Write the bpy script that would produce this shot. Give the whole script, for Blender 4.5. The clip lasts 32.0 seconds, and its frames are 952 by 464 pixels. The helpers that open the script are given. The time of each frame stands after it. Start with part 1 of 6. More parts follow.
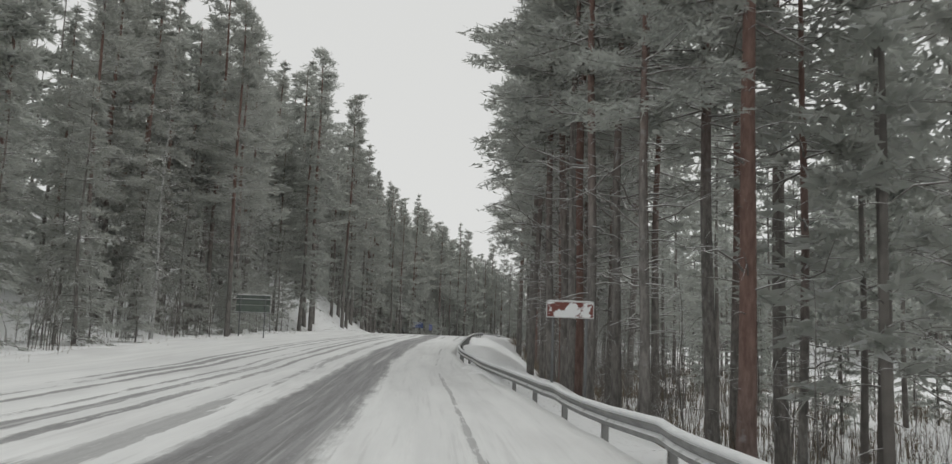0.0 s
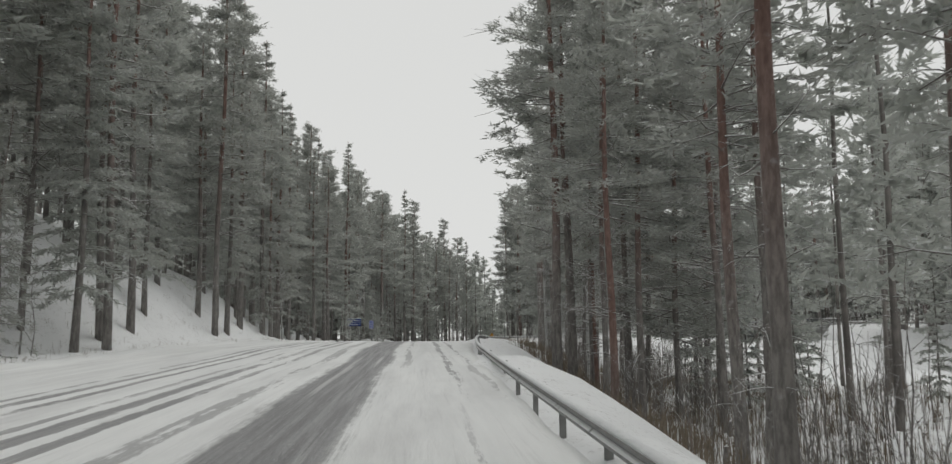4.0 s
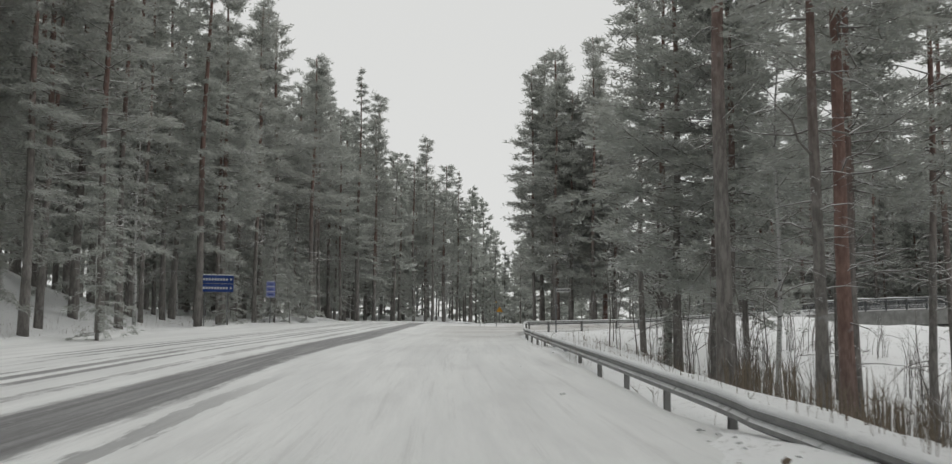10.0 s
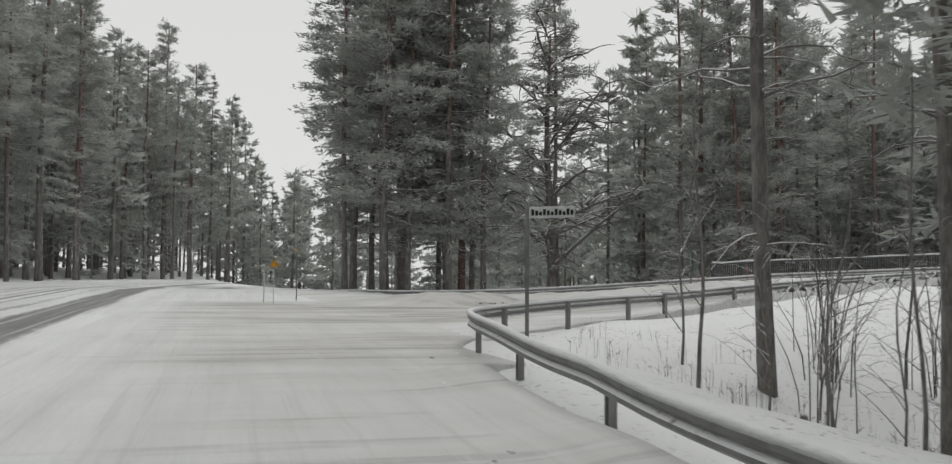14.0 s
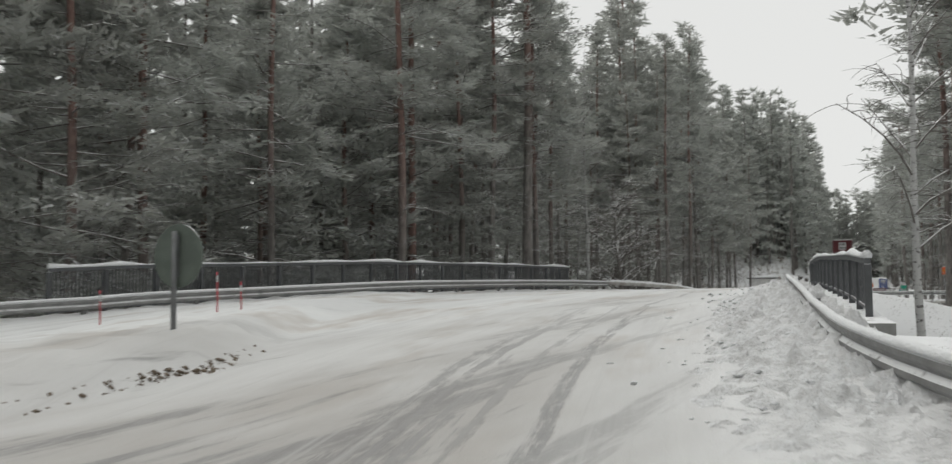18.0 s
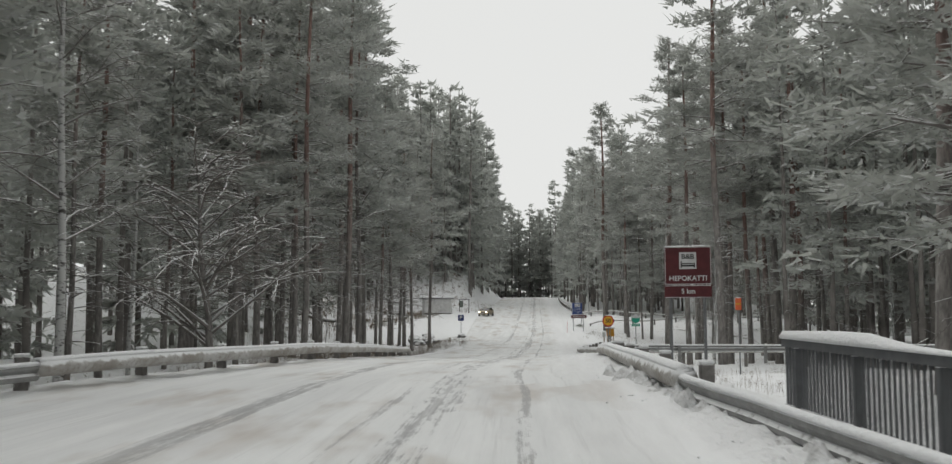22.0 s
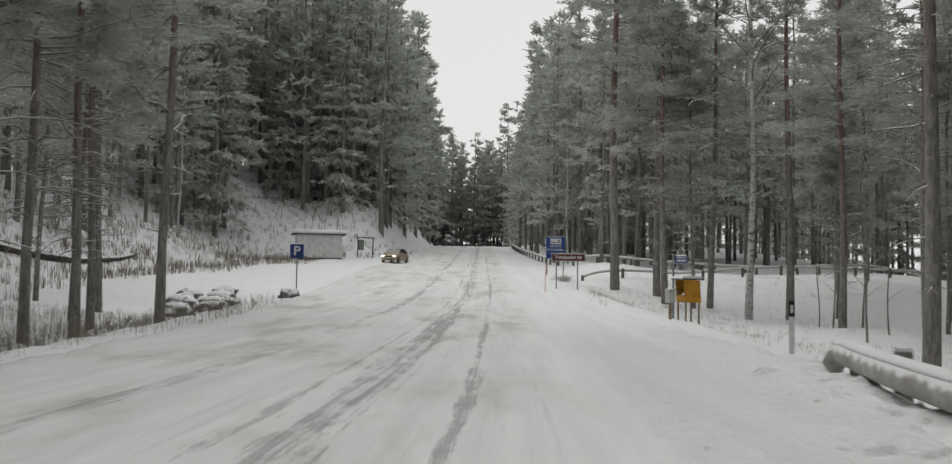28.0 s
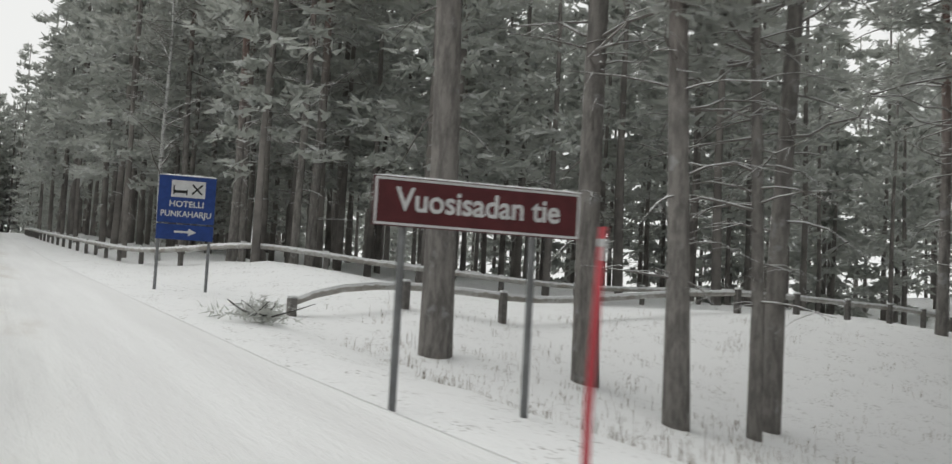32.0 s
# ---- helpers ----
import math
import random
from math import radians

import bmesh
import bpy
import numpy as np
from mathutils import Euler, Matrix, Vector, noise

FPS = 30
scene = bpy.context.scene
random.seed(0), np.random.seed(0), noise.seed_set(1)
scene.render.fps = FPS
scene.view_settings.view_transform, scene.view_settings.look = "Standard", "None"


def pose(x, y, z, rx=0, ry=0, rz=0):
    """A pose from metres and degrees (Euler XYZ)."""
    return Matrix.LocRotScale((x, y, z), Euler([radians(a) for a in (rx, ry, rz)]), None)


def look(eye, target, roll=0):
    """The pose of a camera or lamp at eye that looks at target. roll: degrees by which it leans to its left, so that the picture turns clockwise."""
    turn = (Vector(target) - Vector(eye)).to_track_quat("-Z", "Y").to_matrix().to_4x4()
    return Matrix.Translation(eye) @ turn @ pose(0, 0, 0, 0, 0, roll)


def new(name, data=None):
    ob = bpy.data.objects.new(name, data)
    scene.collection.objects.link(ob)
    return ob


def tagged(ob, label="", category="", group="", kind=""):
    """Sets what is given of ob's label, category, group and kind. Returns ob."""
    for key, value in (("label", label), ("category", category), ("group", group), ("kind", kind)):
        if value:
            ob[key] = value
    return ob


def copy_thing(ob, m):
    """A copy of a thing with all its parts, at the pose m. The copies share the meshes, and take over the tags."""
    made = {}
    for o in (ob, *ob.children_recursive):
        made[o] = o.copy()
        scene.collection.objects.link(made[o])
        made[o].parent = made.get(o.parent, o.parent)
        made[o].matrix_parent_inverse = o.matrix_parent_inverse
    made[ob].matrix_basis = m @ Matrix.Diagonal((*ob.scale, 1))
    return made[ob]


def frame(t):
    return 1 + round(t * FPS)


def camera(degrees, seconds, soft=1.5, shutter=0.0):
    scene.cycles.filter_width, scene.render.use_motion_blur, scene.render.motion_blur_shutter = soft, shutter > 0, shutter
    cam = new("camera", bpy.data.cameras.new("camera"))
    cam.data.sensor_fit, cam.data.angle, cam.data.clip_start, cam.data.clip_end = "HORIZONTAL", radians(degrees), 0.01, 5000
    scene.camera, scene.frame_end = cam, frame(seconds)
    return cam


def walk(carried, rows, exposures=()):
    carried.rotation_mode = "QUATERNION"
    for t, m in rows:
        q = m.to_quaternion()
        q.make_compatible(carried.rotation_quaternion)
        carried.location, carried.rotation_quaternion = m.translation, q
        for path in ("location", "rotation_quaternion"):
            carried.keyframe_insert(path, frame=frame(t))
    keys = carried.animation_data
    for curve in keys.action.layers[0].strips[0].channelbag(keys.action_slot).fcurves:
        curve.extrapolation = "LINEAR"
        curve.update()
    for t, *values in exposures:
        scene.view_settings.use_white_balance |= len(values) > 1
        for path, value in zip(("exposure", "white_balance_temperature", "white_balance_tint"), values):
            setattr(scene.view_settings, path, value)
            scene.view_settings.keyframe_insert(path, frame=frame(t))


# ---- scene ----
# ---- camera ----
cam = camera(49.1, 32.0, 1.35, 0.2)
PATH = [
    (0, (0.104, 1.749, 1.537), (0.105, 3.726, 1.835), 2.02),
    (0.5, (-0.479, 9.791, 2.012), (-0.469, 11.771, 2.299), 1.53),
    (1, (-1.190, 17.224, 2.414), (-1.147, 19.204, 2.692), 0.81),
    (1.5, (-1.140, 25.278, 2.804), (-1.089, 27.256, 3.098), 0.89),
    (2, (-2.365, 32.957, 3.185), (-2.286, 34.933, 3.483), 1.37),
    (2.5, (-2.750, 40.909, 3.681), (-2.665, 42.885, 3.976), 0.46),
    (3, (-2.758, 49.149, 4.150), (-2.657, 51.126, 4.433), 0.12),
    (3.5, (-2.766, 56.590, 4.816), (-2.655, 58.566, 5.101), -0.41),
    (5.5, (-2.200, 88.151, 7.084), (-2.021, 90.131, 7.305), 0.18),
    (6, (-2.248, 95.881, 7.287), (-2.051, 97.863, 7.466), 0.29),
    (6.5, (-2.081, 103.558, 7.715), (-1.905, 105.541, 7.905), 0.59),
    (7, (-2.030, 111.856, 8.350), (-1.858, 113.836, 8.570), 1.09),
    (7.5, (-1.617, 119.997, 8.888), (-1.435, 121.976, 9.113), 1.04),
    (8, (-1.198, 127.905, 9.229), (-1.028, 129.884, 9.466), 0.73),
    (8.5, (-0.758, 135.640, 9.629), (-0.596, 137.621, 9.856), 0.61),
    (9, (-0.234, 143.113, 10.156), (-0.094, 145.097, 10.362), 0.43),
    (9.5, (0.291, 149.859, 10.361), (0.449, 151.842, 10.567), 0.61),
    (10, (0.963, 156.385, 10.503), (1.114, 158.367, 10.727), 0.40),
    (10.5, (1.400, 163.524, 10.953), (1.597, 165.506, 11.133), 0.65),
    (11, (1.796, 170.115, 11.119), (1.999, 172.098, 11.285), 0.89),
    (11.5, (2.080, 176.601, 11.353), (2.304, 178.578, 11.550), 1.01),
    (12, (2.435, 182.844, 11.588), (2.825, 184.795, 11.796), 1.68),
    (12.5, (2.762, 188.869, 11.752), (3.114, 190.823, 11.991), 1.35),
    (13, (3.084, 194.732, 11.971), (3.499, 196.680, 12.150), 0.52),
    (13.5, (3.419, 199.947, 12.248), (3.945, 201.871, 12.396), 0.31),
    (15.5, (4.398, 218.887, 12.974), (5.217, 220.709, 13.082), -0.32),
    (16, (6.230, 222.887, 13.106), (7.174, 224.648, 13.193), -0.59),
    (16.5, (7.956, 226.953, 13.333), (9.086, 228.602, 13.403), -0.41),
    (17, (10.225, 230.715, 13.279), (11.592, 232.168, 13.412), -1.91),
    (17.5, (12.926, 234.076, 13.473), (14.545, 235.245, 13.579), -0.88),
    (18, (16.677, 237.220, 13.667), (18.443, 238.145, 13.825), -0.36),
    (18.5, (21.026, 239.697, 13.896), (22.906, 240.352, 14.085), -0.73),
    (19, (25.975, 241.938, 14.307), (27.926, 242.338, 14.486), -1.31),
    (19.5, (31.070, 243.449, 14.776), (33.057, 243.637, 14.906), -0.98),
    (20, (36.273, 244.861, 15.181), (38.239, 245.138, 15.424), -2.88),
    (20.5, (41.523, 245.922, 15.477), (43.479, 246.317, 15.615), -1.01),
    (21, (46.727, 246.816, 15.782), (48.660, 247.257, 16.043), -0.02),
    (21.5, (52.806, 247.724, 16.030), (54.760, 248.095, 16.237), 0.26),
    (22, (59.959, 248.891, 16.281), (61.923, 249.223, 16.461), -0.24),
    (22.5, (64.990, 249.362, 16.320), (66.959, 249.659, 16.497), 0.46),
    (23, (71.591, 250.306, 16.360), (73.574, 250.554, 16.458), 0.36),
    (23.5, (78.407, 251.345, 16.665), (80.385, 251.621, 16.753), 1.50),
    (24, (85.140, 252.191, 16.759), (87.121, 252.437, 16.882), 1.14),
    (24.5, (91.403, 253.007, 16.644), (93.387, 253.237, 16.753), 0.48),
    (26.5, (118.875, 255.581, 15.933), (120.862, 255.783, 16.031), 1.77),
    (27, (126.241, 256.084, 15.806), (128.230, 256.295, 15.830), 1.18),
    (27.5, (133.872, 256.822, 15.631), (135.859, 257.039, 15.680), 1.07),
    (28, (141.702, 257.517, 15.483), (143.685, 257.750, 15.590), 0.90),
    (28.5, (149.779, 258.286, 15.582), (151.763, 258.520, 15.669), 0.73),
    (29, (156.923, 258.875, 15.671), (158.911, 259.044, 15.812), 1.14),
    (29.5, (164.316, 259.653, 15.686), (166.295, 259.412, 15.847), 3.09),
    (30, (171.976, 260.389, 15.687), (173.891, 259.859, 15.916), 2.69),
    (30.5, (179.920, 261.131, 15.844), (181.786, 260.433, 16.021), 2.75),
    (31, (187.783, 261.679, 16.001), (189.633, 260.948, 16.206), 2.01),
    (31.5, (195.865, 262.029, 16.274), (197.738, 261.362, 16.484), 2.51),
    (32, (201.462, 262.977, 16.547), (203.349, 262.332, 16.699), 3.01),
]
walk(cam, [(t, look(eye, target, roll)) for t, eye, target, roll in PATH], [(0.0, 0.0), (16.5, 0.05), (18.0, 0.14), (20.0, 0.14), (26.5, 0.15), (29.5, 0.12), (31.0, 0.36), (32.0, 0.28)])

# ---- world and light: an even overcast winter sky ----
world = bpy.data.worlds.new("world")
scene.world = world
world.use_nodes = True
wn, wl = world.node_tree.nodes, world.node_tree.links
sky = wn.new("ShaderNodeTexSky")
sky.sky_type, sky.sun_disc = "NISHITA", False
sky.sun_elevation, sky.sun_rotation = radians(58), radians(150)
grey = wn.new("ShaderNodeHueSaturation")
grey.inputs["Saturation"].default_value, grey.inputs["Value"].default_value = 0.12, 0.09
wl.new(sky.outputs["Color"], grey.inputs["Color"])
cloud = wn.new("ShaderNodeMix")
cloud.data_type = "RGBA"
cloud.inputs["Factor"].default_value = 0.88
cloud.inputs["B"].default_value = (0.745, 0.75, 0.735, 1)
wl.new(grey.outputs["Color"], cloud.inputs["A"])
wl.new(cloud.outputs["Result"], wn["Background"].inputs["Color"])
wn["Background"].inputs["Strength"].default_value = 1.0
sun = new("sun", bpy.data.lights.new("sun", "SUN"))
sun.data.energy, sun.data.angle, sun.data.color = 0.9, radians(60), (1.0, 0.99, 0.95)
sun.rotation_euler = Euler((radians(32), 0, radians(150)))


# ---- materials ----
class Mat:
    """A small builder of node materials."""

    def __init__(self, name, rough=0.8, metal=0.0, spec=0.3):
        self.mat = bpy.data.materials.new(name)
        self.mat.use_nodes = True
        self.n, self.l = self.mat.node_tree.nodes, self.mat.node_tree.links
        self.bsdf = self.n["Principled BSDF"]
        self.bsdf.inputs["Roughness"].default_value = rough
        self.bsdf.inputs["Metallic"].default_value = metal
        self.bsdf.inputs["Specular IOR Level"].default_value = spec
        self.geo = self.n.new("ShaderNodeNewGeometry")
        self.tex = self.n.new("ShaderNodeTexCoord")

    def put(self, socket, value):
        if isinstance(value, (int, float)):
            socket.default_value = value
        elif isinstance(value, tuple):
            socket.default_value = (*value, 1) if len(value) == 3 and socket.type == "RGBA" else value
        else:
            self.l.new(value, socket)

    def noise(self, scale, detail=4.0, rough=0.6, vec=None, stretch=None):
        node = self.n.new("ShaderNodeTexNoise")
        node.inputs["Scale"].default_value = scale
        node.inputs["Detail"].default_value = detail
        node.inputs["Roughness"].default_value = rough
        vec = vec or self.geo.outputs["Position"]
        if stretch:
            m = self.n.new("ShaderNodeVectorMath")
            m.operation = "MULTIPLY"
            self.put(m.inputs[0], vec)
            m.inputs[1].default_value = stretch
            vec = m.outputs[0]
        self.put(node.inputs["Vector"], vec)
        return node.outputs["Fac"]

    def ramp(self, value, lo, hi, a=0.0, b=1.0):
        node = self.n.new("ShaderNodeMapRange")
        node.interpolation_type = "SMOOTHSTEP"
        for key, v in (("Value", value), ("From Min", lo), ("From Max", hi), ("To Min", a), ("To Max", b)):
            self.put(node.inputs[key], v)
        return node.outputs["Result"]

    def math(self, op, a, b=0.0):
        node = self.n.new("ShaderNodeMath")
        node.operation = op
        self.put(node.inputs[0], a)
        self.put(node.inputs[1], b)
        return node.outputs[0]

    def mix(self, fac, a, b):
        node = self.n.new("ShaderNodeMix")
        node.data_type = "RGBA"
        self.put(node.inputs["Factor"], fac)
        self.put(node.inputs["A"], a)
        self.put(node.inputs["B"], b)
        return node.outputs["Result"]

    def axis(self, socket, k):
        node = self.n.new("ShaderNodeSeparateXYZ")
        self.l.new(socket, node.inputs[0])
        return node.outputs[k]

    def random(self):
        return self.n.new("ShaderNodeObjectInfo").outputs["Random"]

    def bump(self, height, strength=0.4, distance=0.02):
        node = self.n.new("ShaderNodeBump")
        node.inputs["Strength"].default_value = strength
        node.inputs["Distance"].default_value = distance
        self.put(node.inputs["Height"], height)
        self.l.new(node.outputs[0], self.bsdf.inputs["Normal"])

    def color(self, value):
        self.put(self.bsdf.inputs["Base Color"], value)
        return self


SNOW = (0.82, 0.83, 0.835)


def plain(name, color, rough=0.7, metal=0.0, vary=0.15, scale=6.0, snow=False):
    """A painted or bare surface with faint uneven wear; snow settles on faces that look up."""
    m = Mat(name, rough, metal)
    dark = tuple(c * (1 - vary) for c in color)
    c = m.mix(m.ramp(m.noise(scale), 0.35, 0.65), dark, color)
    c = m.mix(m.ramp(m.noise(scale * 9, 2), 0.62, 0.75, 0, 0.25), c, tuple(k * 0.6 for k in color))
    if snow:
        up = m.ramp(m.axis(m.geo.outputs["Normal"], 2), 0.45 * snow, 0.45 * snow + 0.35)
        c = m.mix(m.math("MULTIPLY", up, m.ramp(m.noise(5), 0.3, 0.45)), c, SNOW)
    m.color(c)
    return m.mat


def snow_ground():
    m = Mat("forest_snow", 0.75)
    big, mid, fine = m.noise(0.12, 3), m.noise(1.3, 5), m.noise(11, 4)
    c = m.mix(big, (0.78, 0.79, 0.80), SNOW)
    litter = m.math("MULTIPLY", m.ramp(fine, 0.56, 0.66), m.ramp(mid, 0.45, 0.61))
    c = m.mix(m.math("MULTIPLY", litter, 0.75), c, (0.11, 0.095, 0.075))
    m.color(c)
    m.bump(m.math("ADD", mid, m.math("MULTIPLY", fine, 0.3)), 0.5, 0.12)
    return m.mat


def snow_cap():
    m = Mat("snow_cap", 0.7)
    m.color(m.mix(m.noise(3), (0.8, 0.81, 0.82), SNOW))
    m.bump(m.math("ADD", m.noise(14, 5), m.noise(3.5, 4)), 0.7, 0.07)
    return m.mat


def ploughed_snow():
    """Snow thrown up by the plough: grey hollows and specks for ice, grit and painted-in shade."""
    m = Mat("ploughed_snow", 0.75)
    mid, fine = m.noise(4.5, 5, 0.7), m.noise(19, 4, 0.7)
    c = m.mix(m.ramp(mid, 0.35, 0.62), (0.6, 0.6, 0.595), SNOW)
    c = m.mix(m.ramp(fine, 0.58, 0.7, 0, 0.45), c, (0.3, 0.29, 0.275))
    m.color(c)
    m.bump(m.math("ADD", mid, m.math("MULTIPLY", fine, 0.4)), 0.9, 0.12)
    return m.mat


def road_snow(name, tracks, brown=0.0, light=1.0, start=None, crossing=None, trodden=None):
    """Packed snow with wheel tracks. tracks: place across, half width, strength and raggedness of each bare strip; UV is metres across and along."""
    m = Mat(name, 0.62)
    uv = m.tex.outputs["UV"]
    u = m.axis(uv, 0)
    sweep = m.noise(1.0, 5, 0.65, uv, (1.3, 0.06, 0))
    wobble = m.math("MULTIPLY", m.math("SUBTRACT", m.noise(1.0, 2, 0.5, uv, (0.05, 0.08, 0)), 0.5), 0.35)
    streak = m.noise(1.0, 6, 0.7, uv, (6.0, 0.1, 0))
    frayed = m.noise(1.0, 6, 0.75, uv, (4.0, 0.7, 0))
    chips = m.noise(1.0, 4, 0.7, uv, (9.0, 5.0, 0))
    waxing = m.noise(1.0, 3, 0.6, uv, (0.35, 0.045, 0))
    c = m.mix(m.ramp(sweep, 0.3, 0.7), tuple(k * light for k in (0.68, 0.69, 0.69)), tuple(k * light for k in (0.78, 0.79, 0.785)))
    c = m.mix(m.ramp(m.noise(1.0, 4, 0.6, uv, (0.7, 0.1, 0)), 0.48, 0.72, 0, 0.45), c, (0.56, 0.56, 0.56))
    if brown:
        c = m.mix(m.ramp(m.noise(1.0, 4, 0.6, uv, (0.5, 0.12, 0)), 0.5, 0.68, 0, brown), c, (0.44, 0.39, 0.34))
    c = m.mix(m.ramp(streak, 0.52, 0.68, 0, 0.35), c, (0.5, 0.5, 0.5))
    c = m.mix(m.ramp(chips, 0.66, 0.74, 0, 0.25), c, (0.34, 0.33, 0.32))
    if trodden:
        c = m.mix(m.ramp(u, trodden + 0.9, trodden - 0.6), c, m.mix(m.ramp(sweep, 0.3, 0.7), (0.75, 0.755, 0.76), SNOW))
    bare = 0.0
    v = m.axis(uv, 1)
    for place, half, strength, rag, *reach in tracks:
        off = m.math("ABSOLUTE", m.math("ADD", m.math("SUBTRACT", u, place), wobble))
        body = m.ramp(off, half * 0.3, half * 1.7, 1.0, 0.0)
        torn = m.math("ADD", m.math("MULTIPLY", m.math("SUBTRACT", streak, 0.5), rag * 1.1), m.math("MULTIPLY", m.math("SUBTRACT", frayed, 0.5), rag * 1.0))
        torn = m.math("ADD", torn, m.math("MULTIPLY", m.math("SUBTRACT", waxing, 0.55), rag * (1.2 if brown == 0 else 0.7)))
        hold = 0.55 if brown else 0.5 if half < 0.3 else 0.4
        if start:
            torn = m.math("ADD", torn, m.ramp(m.axis(uv, 1), 18.0, 34.0, 0.4, 0.0))
        band = m.math("MULTIPLY", m.ramp(m.math("ADD", body, torn), hold, hold + (0.75 if brown else 0.35)), strength)
        if reach:
            lo, hi = reach
            band = m.math("MULTIPLY", band, m.math("MULTIPLY", m.ramp(v, lo - 8.0, lo + 8.0), m.ramp(v, hi - 8.0, hi + 8.0, 1.0, 0.0)))
        bare = m.math("MAXIMUM", bare, m.math("MULTIPLY", band, m.ramp(off, half * 1.6, half * 2.4, 1.0, 0.0)))
    if start:
        bare = m.math("MULTIPLY", bare, m.ramp(v, start, start + 6.0))
    if crossing:
        # where cars turn off, ice and dirt show in streaks across the road
        across = m.noise(1.0, 6, 0.7, None, (0.13, 1.3, 0))
        wide = m.noise(1.0, 4, 0.65, None, (0.07, 0.25, 0))
        place = m.math("MULTIPLY", crossing(m, u, v), m.ramp(m.axis(m.geo.outputs["Position"], 1), 247.0, 250.5, 1.0, 0.0))
        c = m.mix(m.math("MULTIPLY", place, m.ramp(wide, 0.36, 0.64, 0.4, 0.95)), c, (0.42, 0.405, 0.385))
        torn = m.math("ADD", across, m.math("MULTIPLY", m.math("SUBTRACT", wide, 0.5), 0.6))
        bare = m.math("MAXIMUM", bare, m.math("MULTIPLY", m.math("MULTIPLY", m.ramp(torn, 0.52, 0.64), 0.6), place))
    ice = m.mix(m.ramp(streak, 0.35, 0.66), (0.11, 0.11, 0.112), (0.24, 0.24, 0.245))
    ice = m.mix(m.ramp(chips, 0.58, 0.7, 0, 0.45), ice, (0.55, 0.55, 0.555))
    ice = m.mix(m.ramp(m.noise(1.0, 4, 0.6, uv, (3.2, 0.035, 0)), 0.56, 0.66, 0, 0.6), ice, (0.55, 0.55, 0.55))
    m.color(m.mix(bare, c, ice))
    m.put(m.bsdf.inputs["Roughness"], m.math("SUBTRACT", 0.7, m.math("MULTIPLY", bare, 0.2)))
    relief = m.math("SUBTRACT", m.math("ADD", frayed, m.math("MULTIPLY", chips, 0.5)), m.math("MULTIPLY", bare, 0.6))
    if trodden:
        pits = m.math("MULTIPLY", m.ramp(m.noise(1.0, 4, 0.6, uv, (4.5, 4.0, 0)), 0.35, 0.6), m.math("MULTIPLY", m.ramp(u, trodden, trodden - 0.7), m.ramp(v, 165.0, 180.0, 1.0, 0.0)))
        relief = m.math("ADD", relief, m.math("MULTIPLY", pits, 2.2))
    m.bump(relief, 0.6, 0.05)
    return m.mat


def frosted_pipe():
    """A grey-brown pipe with ice and rime on its sides and snow on top."""
    m = Mat("frosted_pipe", 0.75)
    c = m.mix(m.ramp(m.noise(1.1, 4), 0.35, 0.65), (0.33, 0.31, 0.28), (0.52, 0.515, 0.5))
    c = m.mix(m.ramp(m.noise(9, 5, 0.7), 0.5, 0.62, 0, 0.6), c, (0.24, 0.21, 0.18))
    up = m.math("ADD", m.axis(m.geo.outputs["Normal"], 2), m.math("MULTIPLY", m.math("SUBTRACT", m.noise(3.5, 5), 0.5), 1.6))
    m.color(m.mix(m.ramp(up, 0.1, 0.5), c, SNOW))
    m.bump(m.math("ADD", m.noise(5, 4), m.math("MULTIPLY", m.noise(24, 4), 0.3)), 0.7, 0.06)
    return m.mat


def bark_pine(name, red):
    m = Mat(name, 0.9)
    z = m.axis(m.tex.outputs["Object"], 2)
    plates = m.noise(7, 5, 0.7, m.tex.outputs["Object"], (1, 1, 0.25))
    low = m.mix(m.ramp(plates, 0.35, 0.65), (0.145, 0.136, 0.128), (0.28, 0.262, 0.247))
    high = m.mix(m.ramp(plates, 0.3, 0.7), (0.155, 0.09, 0.076), (0.26, 0.155, 0.128))
    rise = m.math("ADD", z, m.math("ADD", red, m.math("MULTIPLY", m.random(), 6.5)))
    c = m.mix(m.ramp(rise, 9.5, 20.0, 0, 0.85), low, high)
    c = m.mix(m.math("MULTIPLY", m.ramp(m.noise(2.2, 4), 0.6, 0.72), 0.35), c, (0.5, 0.51, 0.52))
    m.color(c)
    m.bump(plates, 0.8, 0.04)
    return m.mat


def bark_birch():
    m = Mat("birch_bark", 0.8)
    flecks = m.noise(5, 5, 0.7, m.tex.outputs["Object"], (1, 1, 2.2))
    m.color(m.mix(m.ramp(flecks, 0.52, 0.62), (0.46, 0.46, 0.45), (0.07, 0.065, 0.06)))
    m.bump(flecks, 0.4, 0.02)
    return m.mat


def twig_snow():
    """Bare grey branches with snow along their upper side."""
    m = Mat("snowy_branch", 0.9)
    up = m.ramp(m.axis(m.geo.outputs["Normal"], 2), 0.1, 0.5)
    c = m.mix(m.math("MULTIPLY", up, m.ramp(m.noise(1.7, 2), 0.32, 0.46)), (0.18, 0.166, 0.153), SNOW)
    m.color(c)
    return m.mat


